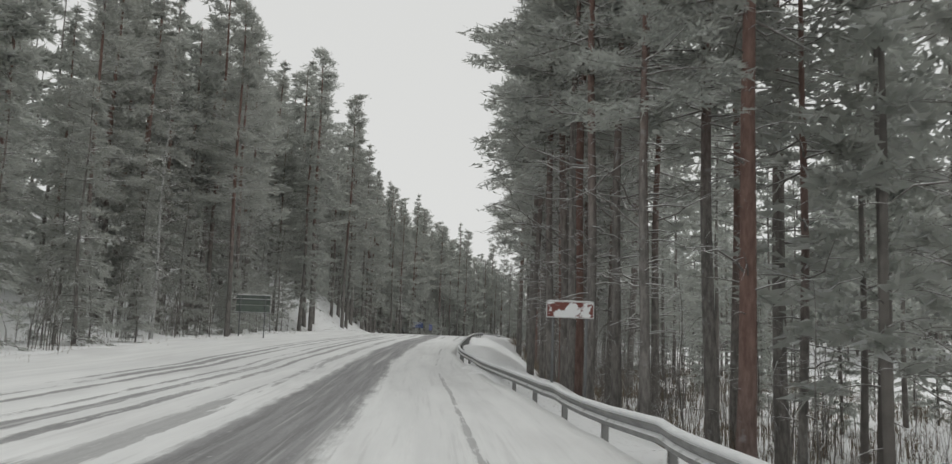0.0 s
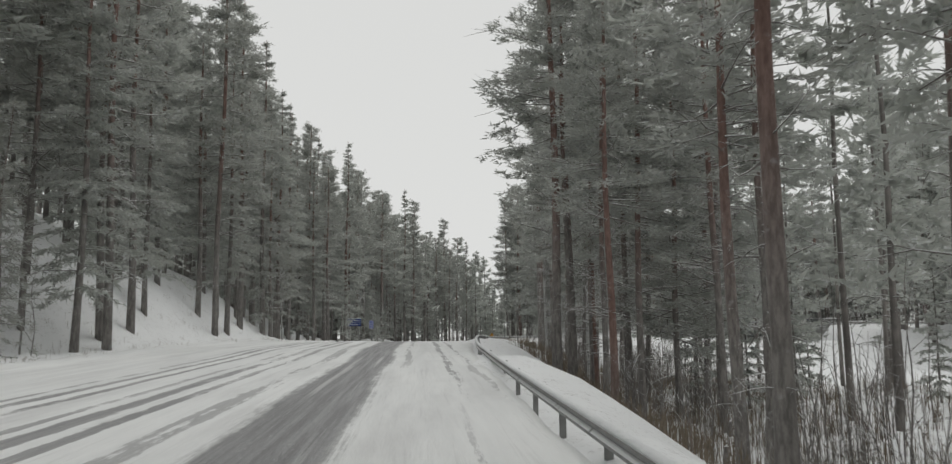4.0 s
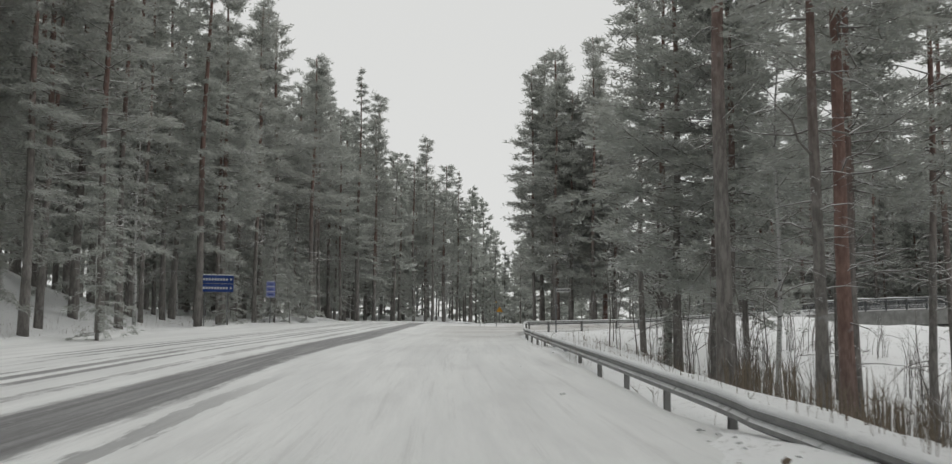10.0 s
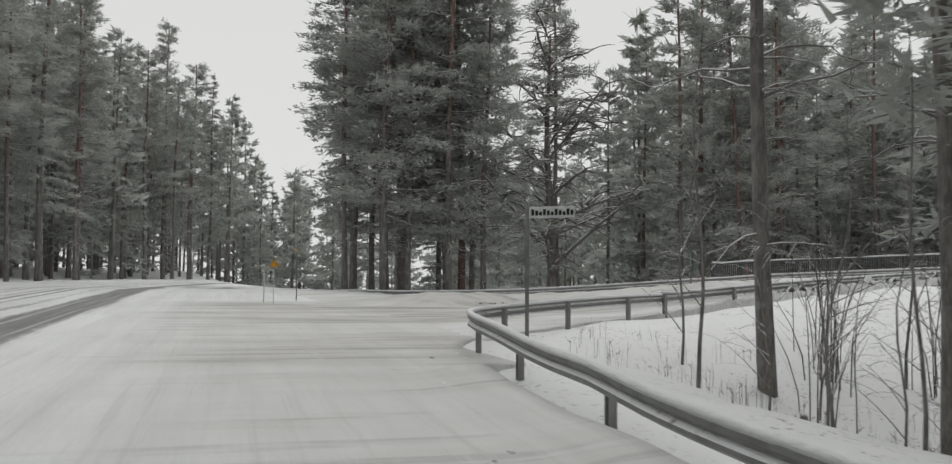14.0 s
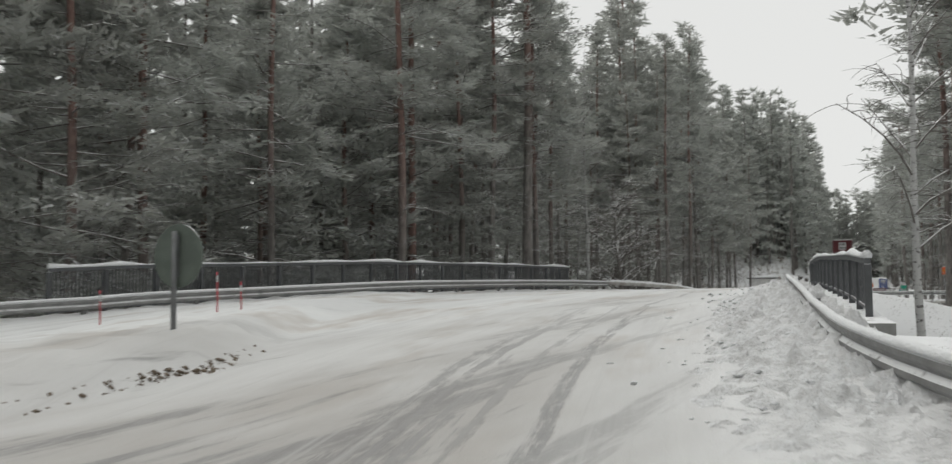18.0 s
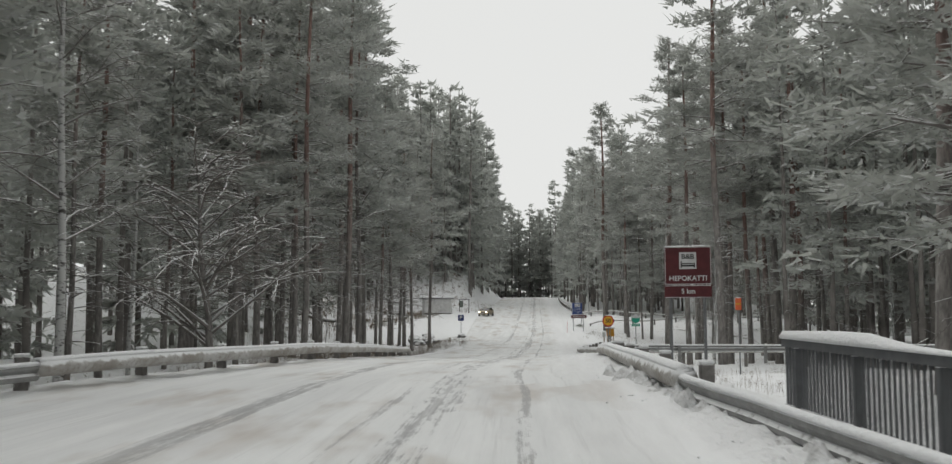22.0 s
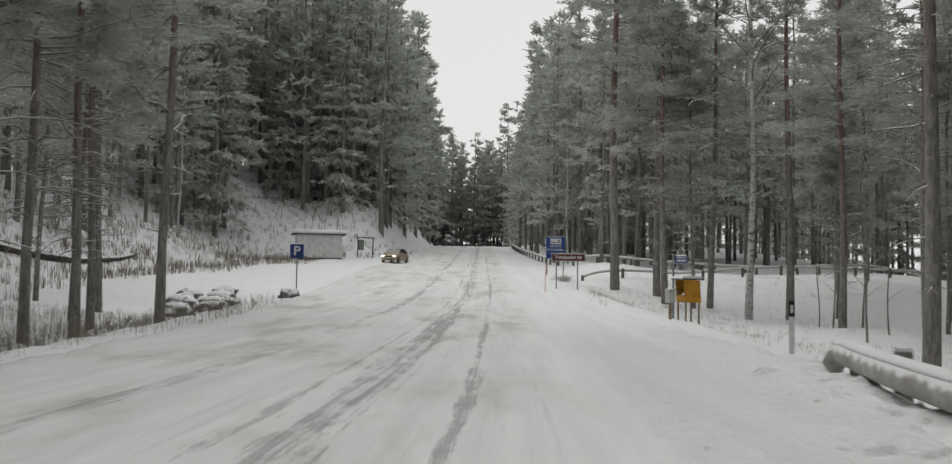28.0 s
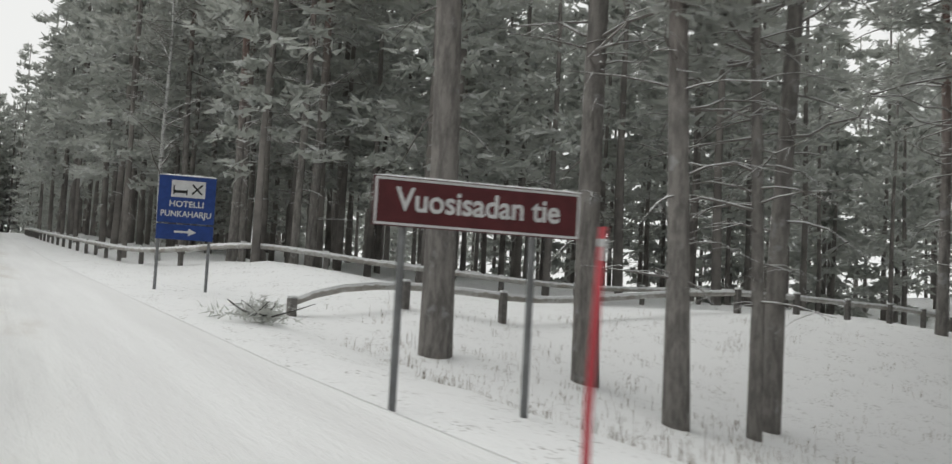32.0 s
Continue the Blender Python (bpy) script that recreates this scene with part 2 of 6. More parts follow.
def needles(name, dark, light, frost_haze, dust):
    """Needle foliage, frosted all over and paled to paint in haze, with snow on what faces up."""
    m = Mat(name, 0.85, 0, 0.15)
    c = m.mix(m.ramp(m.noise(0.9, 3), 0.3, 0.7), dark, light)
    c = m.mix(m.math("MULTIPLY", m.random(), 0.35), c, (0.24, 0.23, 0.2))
    c = m.mix(m.ramp(m.noise(0.55, 4), 0.3, 0.75, 0.02, frost_haze), c, (0.52, 0.53, 0.52))
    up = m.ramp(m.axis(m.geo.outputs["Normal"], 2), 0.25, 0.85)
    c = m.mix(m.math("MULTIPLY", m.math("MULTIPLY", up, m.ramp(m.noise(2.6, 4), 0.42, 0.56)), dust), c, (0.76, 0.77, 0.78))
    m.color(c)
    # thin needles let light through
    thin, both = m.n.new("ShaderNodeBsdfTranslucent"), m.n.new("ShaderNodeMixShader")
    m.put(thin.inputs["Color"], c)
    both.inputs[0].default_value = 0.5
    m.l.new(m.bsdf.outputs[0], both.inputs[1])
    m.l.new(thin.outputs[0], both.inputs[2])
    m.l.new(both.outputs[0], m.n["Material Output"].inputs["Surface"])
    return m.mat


SNOW_GROUND, SNOW_CAP, PLOUGHED = snow_ground(), snow_cap(), ploughed_snow()
ROAD_A = road_snow("main_road_snow", [(-0.95, 0.95, 0.95, 0.6), (-3.9, 0.16, 0.8, 1.8), (-4.6, 0.2, 0.8, 1.6), (-5.2, 0.12, 0.7, 2.2), (-6.3, 0.16, 0.8, 1.8), (-6.95, 0.2, 0.8, 1.6), (-7.5, 0.12, 0.7, 2.2), (-2.7, 0.25, 0.6, 2.6), (0.55, 0.16, 0.6, 2.8, 100, 175), (2.0, 0.13, 0.7, 3.0, 88, 142), (2.7, 0.09, 0.65, 3.2, 84, 150), (1.75, 0.07, 0.55, 3.2, -60, 80)], crossing=lambda m, u, v: m.math("MULTIPLY", m.ramp(v, 190.0, 236.0), m.ramp(u, 0.5, 5.0)))
ROAD_B = road_snow("side_road_snow", [(0.1, 0.12, 0.62, 3.2), (1.55, 0.42, 0.6, 3.3, -20, 38), (1.5, 0.4, 0.66, 3.4, 62, 600), (2.2, 0.1, 0.5, 3.8, 66, 600), (4.3, 0.3, 0.66, 2.2, 66, 600), (0.75, 0.09, 0.45, 3.8, -20, 60)], 0.6, 1.0, 8.8, lambda m, u, v: m.math("MULTIPLY", m.ramp(v, 14.0, 75.0, 1.0, 0.0), m.ramp(u, -2.0, 1.0, 0.4, 1.0)), -1.5)
BARK, RUST, BIRCH, TWIG = bark_pine("pine_bark", 0.0), bark_pine("rust_red_bark", 12.0), bark_birch(), twig_snow()
# base tones far paler than needles, standing in for haze over the woods
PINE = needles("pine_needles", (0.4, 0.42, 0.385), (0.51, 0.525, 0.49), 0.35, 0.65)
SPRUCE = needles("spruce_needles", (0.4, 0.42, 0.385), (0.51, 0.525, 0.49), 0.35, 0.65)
STEEL = plain("galvanised_steel", (0.30, 0.30, 0.295), 0.55, 0.4, 0.25, 3.0, True)
PIPE = frosted_pipe()
WOODPOST = plain("weathered_post", (0.19, 0.18, 0.17), 0.85, 0, 0.3, 8.0, True)
PARAPET = plain("parapet_paint", (0.13, 0.135, 0.14), 0.6, 0.2, 0.2, 4.0, True)
FARBARK = plain("far_bark", (0.26, 0.24, 0.225), 0.9, 0, 0.4, 0.6)
CONCRETE = plain("concrete", (0.30, 0.30, 0.29), 0.9, 0, 0.3, 1.5, True)

# ---- the lie of the land: the plan below is in units of S metres ----
S = 1.33
YA = [-400, -100, -30, 0, 15, 30, 45, 60, 75, 90, 105, 120, 135, 150, 200, 300, 420, 1500]
ZA = [-14, -5.5, -1.65, 0.0, 0.76, 1.57, 2.62, 3.6, 4.55, 5.5, 6.3, 6.9, 7.47, 8.04, 9.9, 12.6, 14, 16]
XB = [-50, 14, 20, 30, 40, 50, 60, 70, 80, 90, 100, 110, 120, 130, 140, 150, 195, 240, 285, 330, 450, 1500]
ZB = [9.2, 9.2, 9.65, 10.35, 10.85, 11.15, 11.35, 11.33, 11.1, 10.83, 10.62, 10.55, 10.6, 10.7, 10.88, 11.2, 13.6, 16.4, 18.8, 19.0, 19.0, 19.0]
# the right edge of the bare lane of the main road, and its guard rail
LANE_Y = [-60, 0, 15, 33, 56, 85, 118, 140, 155, 165, 180, 200, 226, 250, 278, 300, 330, 420]
LANE_X = [1.5, -0.7, -1.3, -2.3, -2.7, -2.5, -2.2, -1.3, -0.2, 0.6, 1.6, 3.2, 7.5, 14, 28, 42, 66, 140]
RAIL_Y = [-40, 10.5, 18.4, 33, 42, 60, 77.5, 86, 100, 116.6, 126, 155, 162, 165.7, 169.4]
RAIL_X = [4.6, 1.75, 1.25, 0.15, -0.4, -0.3, 0.05, 0.35, 1.25, 2.7, 3.65, 5.55, 6.2, 6.7, 7.5]
# the edges of the side road over the bridge
RX = [7.5, 9, 12, 15, 20, 26, 40, 54, 60, 70, 80, 100, 120, 143, 161, 200, 285, 450]
RY = [169.4, 171.6, 174.7, 176.6, 178.8, 180.3, 183.4, 186, 187.3, 188.2, 188.8, 190.8, 191, 193.2, 196.2, 201, 211, 231]
LX = [8, 16, 22, 28, 54, 66, 76, 85, 95, 117, 125, 143, 185, 281, 450]
LY = [203.5, 200, 197.4, 196.0, 196.0, 195.6, 196.3, 197.7, 199, 200.3, 201.7, 205, 211, 220.7, 240]
TX = [4, 7.5, 12, 16, 23, 31, 40, 50, 59, 64, 113, 120, 155, 285, 450]
TY = [170, 174, 177.7, 180.2, 182.4, 184.4, 186, 187.6, 188.8, 189.5, 194.5, 195.1, 198.5, 213, 233]


def step(a, b, x):
    u = np.clip((np.asarray(x, float) - a) / (b - a), 0, 1)
    return u * u * (3 - 2 * u)


def plan_road(x, y):
    w = step(8, 22, x) * step(150, 175, y)
    return np.interp(y, YA, ZA) * (1 - w) + np.interp(x, XB, ZB) * w


def plan_lane(y):
    return np.interp(y, LANE_Y, LANE_X)


def plan_land(x, y):
    """Height of the ground away from the roads as well as on them."""
    x, y = np.asarray(x, float), np.asarray(y, float)
    z = plan_road(x, y)
    right_a, right_b = x - np.interp(y, RAIL_Y, RAIL_X), (np.interp(x, RX, RY) - y) * 0.9
    south = np.where(x > 7.5, np.minimum(np.where(y < 169.4, right_a, 99), np.where(y > 120, right_b, 99)), np.where(y < 169.4, right_a, -1))
    z = z - 3.3 * (step(0.6, 12, south) * step(95, 135, y) + step(0.4, 7.5, south) * (1 - step(95, 135, y))) * (1 - step(52, 62, x))
    # fields and ditch beyond the bridge, on the right
    z = z - 0.9 * step(0.8, 4, right_b) * step(54, 62, x) - 0.8 * step(3, 9, right_b) * step(110, 125, x)
    z = z + 9.0 * step(28, 75, right_b) * step(110, 140, x)
    z = z + 1.7 * step(163, 176, x) * step(0.5, 6, right_b)
    # the cut that the bridge spans, and the bank behind it
    span = step(25.5, 31, x) * (1 - step(50, 54.5, x))
    north = y - np.interp(x, LX, LY)
    z = z - 5.0 * span * step(176, 181, y)
    z = z - 3.0 * step(1.0, 9, north) * step(11, 24, x) * (1 - step(62, 90, x)) * (1 - span)
    z = z - 0.7 * step(1.0, 4, north) * step(85, 110, x) * (1 - step(146, 156, x))
    # the slope on the left of the main road
    left = plan_lane(y) - 9.4 - x
    z = z + step(1.5, 22, left) * (2.0 + 5.0 * step(70, 100, y)) * (1 - step(8, 20, x)) * (1 - 0.85 * step(165, 200, y))
    z = z + 3.4 * step(0.5, 6.5, left) * step(84, 97, y) * (1 - step(126, 142, y)) * (1 - step(0, 8, x))
    # the snowy hillside behind the parking place
    z = z + 7.5 * step(13, 32, north) * step(112, 135, x) * (1 - 0.5 * step(230, 300, x)) * step(0, 1, north)
    z = z + 6.0 * step(1.2, 7, north) * step(208, 228, x)
    # low swells
    away = np.minimum(np.maximum(np.abs(left) * 0.1, 0), 1)
    return z + 0.25 * np.sin(x * 0.31 + 1) * np.sin(y * 0.27) * away * step(2, 8, np.maximum(np.maximum(left, south), np.maximum(north, right_b)))


def road_z(x, y):
    """Height of the roads, in metres."""
    return S * plan_road(np.asarray(x, float) / S, np.asarray(y, float) / S)


def land_z(x, y):
    """Height of the ground, in metres."""
    return S * plan_land(np.asarray(x, float) / S, np.asarray(y, float) / S)


def lane_x(y):
    return S * plan_lane(np.asarray(y, float) / S)


def rail_x(y):
    return S * np.interp(np.asarray(y, float) / S, RAIL_Y, RAIL_X)


def right_y(x):
    return S * np.interp(np.asarray(x, float) / S, RX, RY)


def left_y(x):
    return S * np.interp(np.asarray(x, float) / S, LX, LY)


def on_road(x, y):
    """1 inside the roads, sinking to 0 at their edges: the land lies a little lower under the road sheets."""
    x, y = np.asarray(x, float) / S, np.asarray(y, float) / S
    a = step(0.0, 1.2, x - (plan_lane(y) - 9.4)) * np.where(y < 168, step(0.0, 1.2, np.interp(y, RAIL_Y, RAIL_X) - x), step(0, 1.2, plan_lane(y) + 6.5 - x))
    b = step(0.0, 1.2, y - np.interp(x, RX, RY)) * step(0.0, 1.2, np.interp(x, LX, LY) - y) * step(7.6, 9, x)
    return np.maximum(a, b)


def mesh_from(name, verts, faces, mats=(), mat_ids=None, smooth=False):
    me = bpy.data.meshes.new(name)
    me.from_pydata([tuple(v) for v in verts], [], faces)
    for m in mats:
        me.materials.append(m)
    if mat_ids is not None:
        me.polygons.foreach_set("material_index", np.asarray(mat_ids, np.int32))
    if smooth:
        me.polygons.foreach_set("use_smooth", np.ones(len(me.polygons), bool))
    me.update()
    return me


def grid_mesh(name, P, mat, uv=None, smooth=True):
    """A sheet from an array of points, rows by columns."""
    r, c = P.shape[:2]
    ids = np.arange(r * c).reshape(r, c)
    faces = np.stack([ids[:-1, :-1], ids[:-1, 1:], ids[1:, 1:], ids[1:, :-1]], -1).reshape(-1, 4)
    me = mesh_from(name, P.reshape(-1, 3), faces.tolist(), (mat,), None, smooth)
    if uv is not None:
        layer = me.uv_layers.new(name="UVMap")
        layer.data.foreach_set("uv", uv.reshape(-1, 2)[faces.ravel()].astype(np.float32).ravel())
    return me


def spread(near, far, lo, hi, fine):
    """Grid lines: fine between lo and hi, then ever wider out to near and far."""
    out, d = list(np.arange(lo, hi + 0.01, fine)), fine
    while out[-1] < far:
        d *= 1.25
        out.append(out[-1] + d)
    d = fine
    while out[0] > near:
        d *= 1.25
        out.insert(0, out[0] - d)
    return np.array(out)


gx, gy = np.meshgrid(spread(-1800, 2200, -30, 310, 1.5), spread(-1800, 2200, -16, 306, 1.5))
gz = land_z(gx, gy) - 0.4 * on_road(gx, gy)
rough = np.sin(gx * 1.9 + np.sin(gy * 1.3) * 2) * np.sin(gy * 1.7 + np.sin(gx * 0.9)) * 0.07
ground = new("ground", grid_mesh("ground", np.stack([gx, gy, gz + rough * (1 - on_road(gx, gy))], -1), SNOW_GROUND))
tagged(ground, "snow-covered forest ground with dry grass and twigs", "ground", kind="structure")

# main road: metres across from the right edge of its bare lane
ys = np.concatenate([np.arange(-80, 266, 1.0), np.arange(266, 430, 4.0)])
us = np.linspace(0, 1, 70)
rows = []
for y in ys:
    right = float(lane_x(y)) + 11.5
    if y < 221:
        right = min(float(rail_x(y)) - 0.05, right) if y > 213 else float(rail_x(y)) - 0.05
    if 221 <= y < 240:
        right = min(right, S * float(np.interp(y / S, RY, RX)) - 0.05)
    xs = (lane_x(y) - 13.0) + us * (right - lane_x(y) + 13.0)
    rows.append(np.stack([xs, np.full_like(xs, y), road_z(xs, np.full_like(xs, y))], -1))
P = np.array(rows)
U = P[..., 0] - lane_x(P[..., 1])
bumpy = np.sin(P[..., 0] * 2.1 + np.sin(P[..., 1] * 0.6) * 1.5) * np.sin(P[..., 1] * 0.9 + P[..., 0]) * 0.5 + 0.5
P[..., 2] += 0.02 + 0.2 * step(-11.4, -12.4, U) * (0.6 + 0.6 * bumpy) + 0.14 * step(1.7, 0.3, rail_x(P[..., 1]) - P[..., 0]) * (P[..., 1] < 221) * (0.4 + bumpy * 0.6)
P[..., 2] -= 0.4 * step(-12.6, -13.0, U) + 0.35 * step(9.3, 11.5, U) * (P[..., 1] > 221)
P[:, -1, 2] -= np.where(P[:, -1, 1] < 236, 1.3, 0.0)
main_road = new("road_main", grid_mesh("road_main", P, ROAD_A, np.stack([U, P[..., 1]], -1)))
tagged(main_road, "snow-packed main road with a bare grey wheel lane", "road", kind="structure")

# side road over the bridge: metres across from the right wheel track
xs = np.concatenate([np.arange(8.6, 90, 0.4), np.arange(90, 173, 0.6), np.arange(173, 600, 3.0)])
rows = []
for x in xs:
    lo, hi = float(right_y(x)) - 0.1, float(left_y(x)) + 0.2
    yy = lo + np.linspace(0, 1, 80) ** 1.4 * (hi - lo)
    rows.append(np.stack([np.full_like(yy, x), yy, road_z(np.full_like(yy, x), yy)], -1))
P = np.array(rows)
U = P[..., 1] - S * np.interp(P[..., 0] / S, TX, TY)
inL, inR = left_y(P[..., 0]) - P[..., 1], P[..., 1] - right_y(P[..., 0])
lump = np.sin(P[..., 0] * 2.9 + np.sin(P[..., 1] * 2.0) * 2) * np.sin(P[..., 1] * 3.3 + np.sin(P[..., 0] * 1.3) * 2) * 0.5 + 0.5
fine_lump = np.sin(P[..., 0] * 7.9 + np.sin(P[..., 1] * 5.0) * 2) * np.sin(P[..., 1] * 8.3 + np.sin(P[..., 0] * 4.3) * 2) * 0.5 + 0.5
P[..., 2] += 0.035 + step(2.6, 0.5, inR) * (0.05 + 0.17 * lump + 0.11 * fine_lump) * step(16, 24, P[..., 0]) * (1 - step(160, 185, P[..., 0])) + 0.1 * step(1.5, 0.3, inL) * (0.4 + lump)
P[..., 2] -= 0.25 * (1 - step(8.6, 11.5, P[..., 0]))
foot = S * np.interp(P[..., 0] / S, [9, 12, 14.2, 17.5, 20.5, 22.2, 26, 32, 40], [183.9, 184.6, 185.1, 185.2, 185.4, 186.2, 188.3, 191.2, 194.2])
P[..., 2] += step(0.0, 0.9, P[..., 1] - foot) * (0.52 - 0.34 * step(26, 50, P[..., 0])) * (1 - 0.85 * step(1.5, 9.0, P[..., 1] - foot)) * step(10, 16, P[..., 0]) * (1 - step(50, 56, P[..., 0])) * (0.82 + 0.22 * lump + 0.1 * fine_lump)
P[:, 0, 2] -= 1.3
P[:, -1, 2] -= 0.8
side_road = new("road_side", grid_mesh("road_side", P, ROAD_B, np.stack([U, P[..., 0]], -1)))
tagged(side_road, "snow-packed side road with dirty wheel tracks", "road", kind="structure")


# ---- helpers for things ----
def thing(name, m, label, category, group="", kind=""):
    ob = new(name)
    ob.matrix_basis = m
    return tagged(ob, label, category, group, kind)


def part(name, me, parent, label="", m=None):
    ob = new(name, me)
    ob.parent = parent
    if m is not None:
        ob.matrix_basis = m
    return tagged(ob, label) if label else ob


def tube_data(points, radii, sides=6, cap=True):
    """Vertices and faces of a tube along points."""
    points = [Vector(p) for p in points]
    verts, faces = [], []
    for i, p in enumerate(points):
        ahead = (points[min(i + 1, len(points) - 1)] - points[max(i - 1, 0)]).normalized()
        side = ahead.cross(Vector((0, 0, 1)) if abs(ahead.z) < 0.95 else Vector((1, 0, 0))).normalized()
        up = side.cross(ahead)
        for k in range(sides):
            a = 2 * math.pi * (k + 0.5) / sides
            verts.append(p + (side * math.cos(a) + up * math.sin(a)) * radii[i])
    for i in range(len(points) - 1):
        for k in range(sides):
            a, b = i * sides + k, i * sides + (k + 1) % sides
            faces.append((a, b, b + sides, a + sides))
    if cap:
        faces.append(tuple(range(sides - 1, -1, -1)))
        faces.append(tuple(range((len(points) - 1) * sides, len(points) * sides)))
    return verts, faces


class Heap:
    """Collects pieces of geometry for one mesh."""

    def __init__(self):
        self.v, self.f, self.m = [], [], []

    def add(self, verts, faces, mat=0):
        n = len(self.v)
        self.v.extend(tuple(v) for v in verts)
        self.f.extend(tuple(i + n for i in f) for f in faces)
        self.m.extend([mat] * len(faces))
        return self

    def tube(self, points, radii, sides=6, mat=0, cap=True):
        return self.add(*tube_data(points, radii, sides, cap), mat)

    def box(self, lo, hi, mat=0, chamfer=0.0):
        bm = bmesh.new()
        bmesh.ops.create_cube(bm, size=1.0)
        size, mid = Vector(hi) - Vector(lo), (Vector(hi) + Vector(lo)) / 2
        for v in bm.verts:
            v.co = Vector((v.co.x * size.x, v.co.y * size.y, v.co.z * size.z)) + mid
        if chamfer:
            bmesh.ops.bevel(bm, geom=list(bm.edges), offset=chamfer, segments=1, affect="EDGES", profile=0.5)
        bm.verts.index_update()
        self.add([v.co.copy() for v in bm.verts], [[v.index for v in f.verts] for f in bm.faces], mat)
        bm.free()
        return self

    def mesh(self, name, *mats, smooth=False):
        return mesh_from(name, self.v, self.f, mats, self.m, smooth)


def along(points, step_m):
    """Places and headings every step_m metres along a level line."""
    pts = [Vector(p) for p in points]
    out, left = [], 0.0
    for a, b in zip(pts, pts[1:]):
        d, way = (b - a).length, (b - a).normalized()
        while left <= d:
            out.append((a + way * left, way))
            left += step_m
        left -= d
    return out


def smooth_line(xy, step_m=1.0):
    """A line rounded through its corners, with points about step_m apart."""
    p = [Vector(q) for q in xy]
    out = []
    for i in range(len(p) - 1):
        a, b, c, d = p[max(i - 1, 0)], p[i], p[i + 1], p[min(i + 2, len(p) - 1)]
        n = max(1, int((c - b).length / step_m))
        for k in range(n):
            t = k / n
            out.append(0.5 * (2 * b + (c - a) * t + (2 * a - 5 * b + 4 * c - d) * t * t + (3 * b - a - 3 * c + d) * t**3))
    return out + [p[-1]]


def sweep(profile, line, heights, lift=None):
    """A profile (metres to the right, metres up) drawn along a level line."""
    verts, faces, n = [], [], len(profile)
    for i, p in enumerate(line):
        way = (line[min(i + 1, len(line) - 1)] - line[max(i - 1, 0)]).normalized()
        right = Vector((way.y, -way.x))
        k = lift[i] if lift is not None else 1.0
        for u, h in profile:
            q = p + right * u
            verts.append((q.x, q.y, heights[i] + h * k))
    for i in range(len(line) - 1):
        for k in range(n):
            a, b = i * n + k, i * n + (k + 1) % n
            faces.append((a, b, b + n, a + n))
    faces += [tuple(range(n - 1, -1, -1)), tuple(range((len(line) - 1) * n, len(line) * n))]
    return verts, faces


def ground_at(x, y):
    """The higher of the road and the land."""
    r = float(on_road(x, y))
    return float(land_z(x, y)) if r < 0.5 else float(road_z(x, y)) + 0.03


# ---- trees ----
def limb(rng, start, yaw, rise, length, droop):
    """A bent branch as five points."""
    out, p = [], Vector(start)
    for k in range(5):
        out.append(p.copy())
        pitch = rise + droop * (k / 4)
        p = p + Vector((math.cos(yaw) * math.cos(pitch), math.sin(yaw) * math.cos(pitch), math.sin(pitch))) * (length / 4)
        yaw += rng.uniform(-0.25, 0.25)
    return out


def tuft(heap, rng, at, outward, size, count, width, loose=0.16, flat=0.5):
    """Short needle sprays that fan out round a twig."""
    gauss = rng.gauss
    for _ in range(count):
        d = Vector((gauss(0, 1), gauss(0, 1), gauss(0.1, flat))) + outward
        d.normalize()
        s = d.cross(Vector((gauss(0, 0.8), gauss(0, 0.8), gauss(0.5, 0.8)))).normalized() * (width * 0.5)
        a = at + Vector((gauss(0, loose), gauss(0, loose), gauss(0, loose * 0.5)))
        n = len(heap.v)
        heap.v.extend((tuple(a - s), tuple(a + s), tuple(a + d * size * rng.uniform(0.6, 1.25))))
        heap.f.append((n, n + 1, n + 2))
        heap.m.append(0)


def trunk_line(rng, height, lean=0.3):
    a, b, c = rng.uniform(-lean, lean), rng.uniform(-lean, lean), rng.uniform(0, 6)
    return [Vector((a * (k / 8) ** 2 + 0.09 * math.sin(c + k), b * (k / 8) ** 2 + 0.09 * math.cos(c + k * 1.1), height * k / 8 - (0.7 if k == 0 else 0))) for k in range(9)]


def spot(line, height, z):
    k = min(max(z / height * 8, 0), 7.999)
    return line[int(k)].lerp(line[int(k) + 1], k % 1)


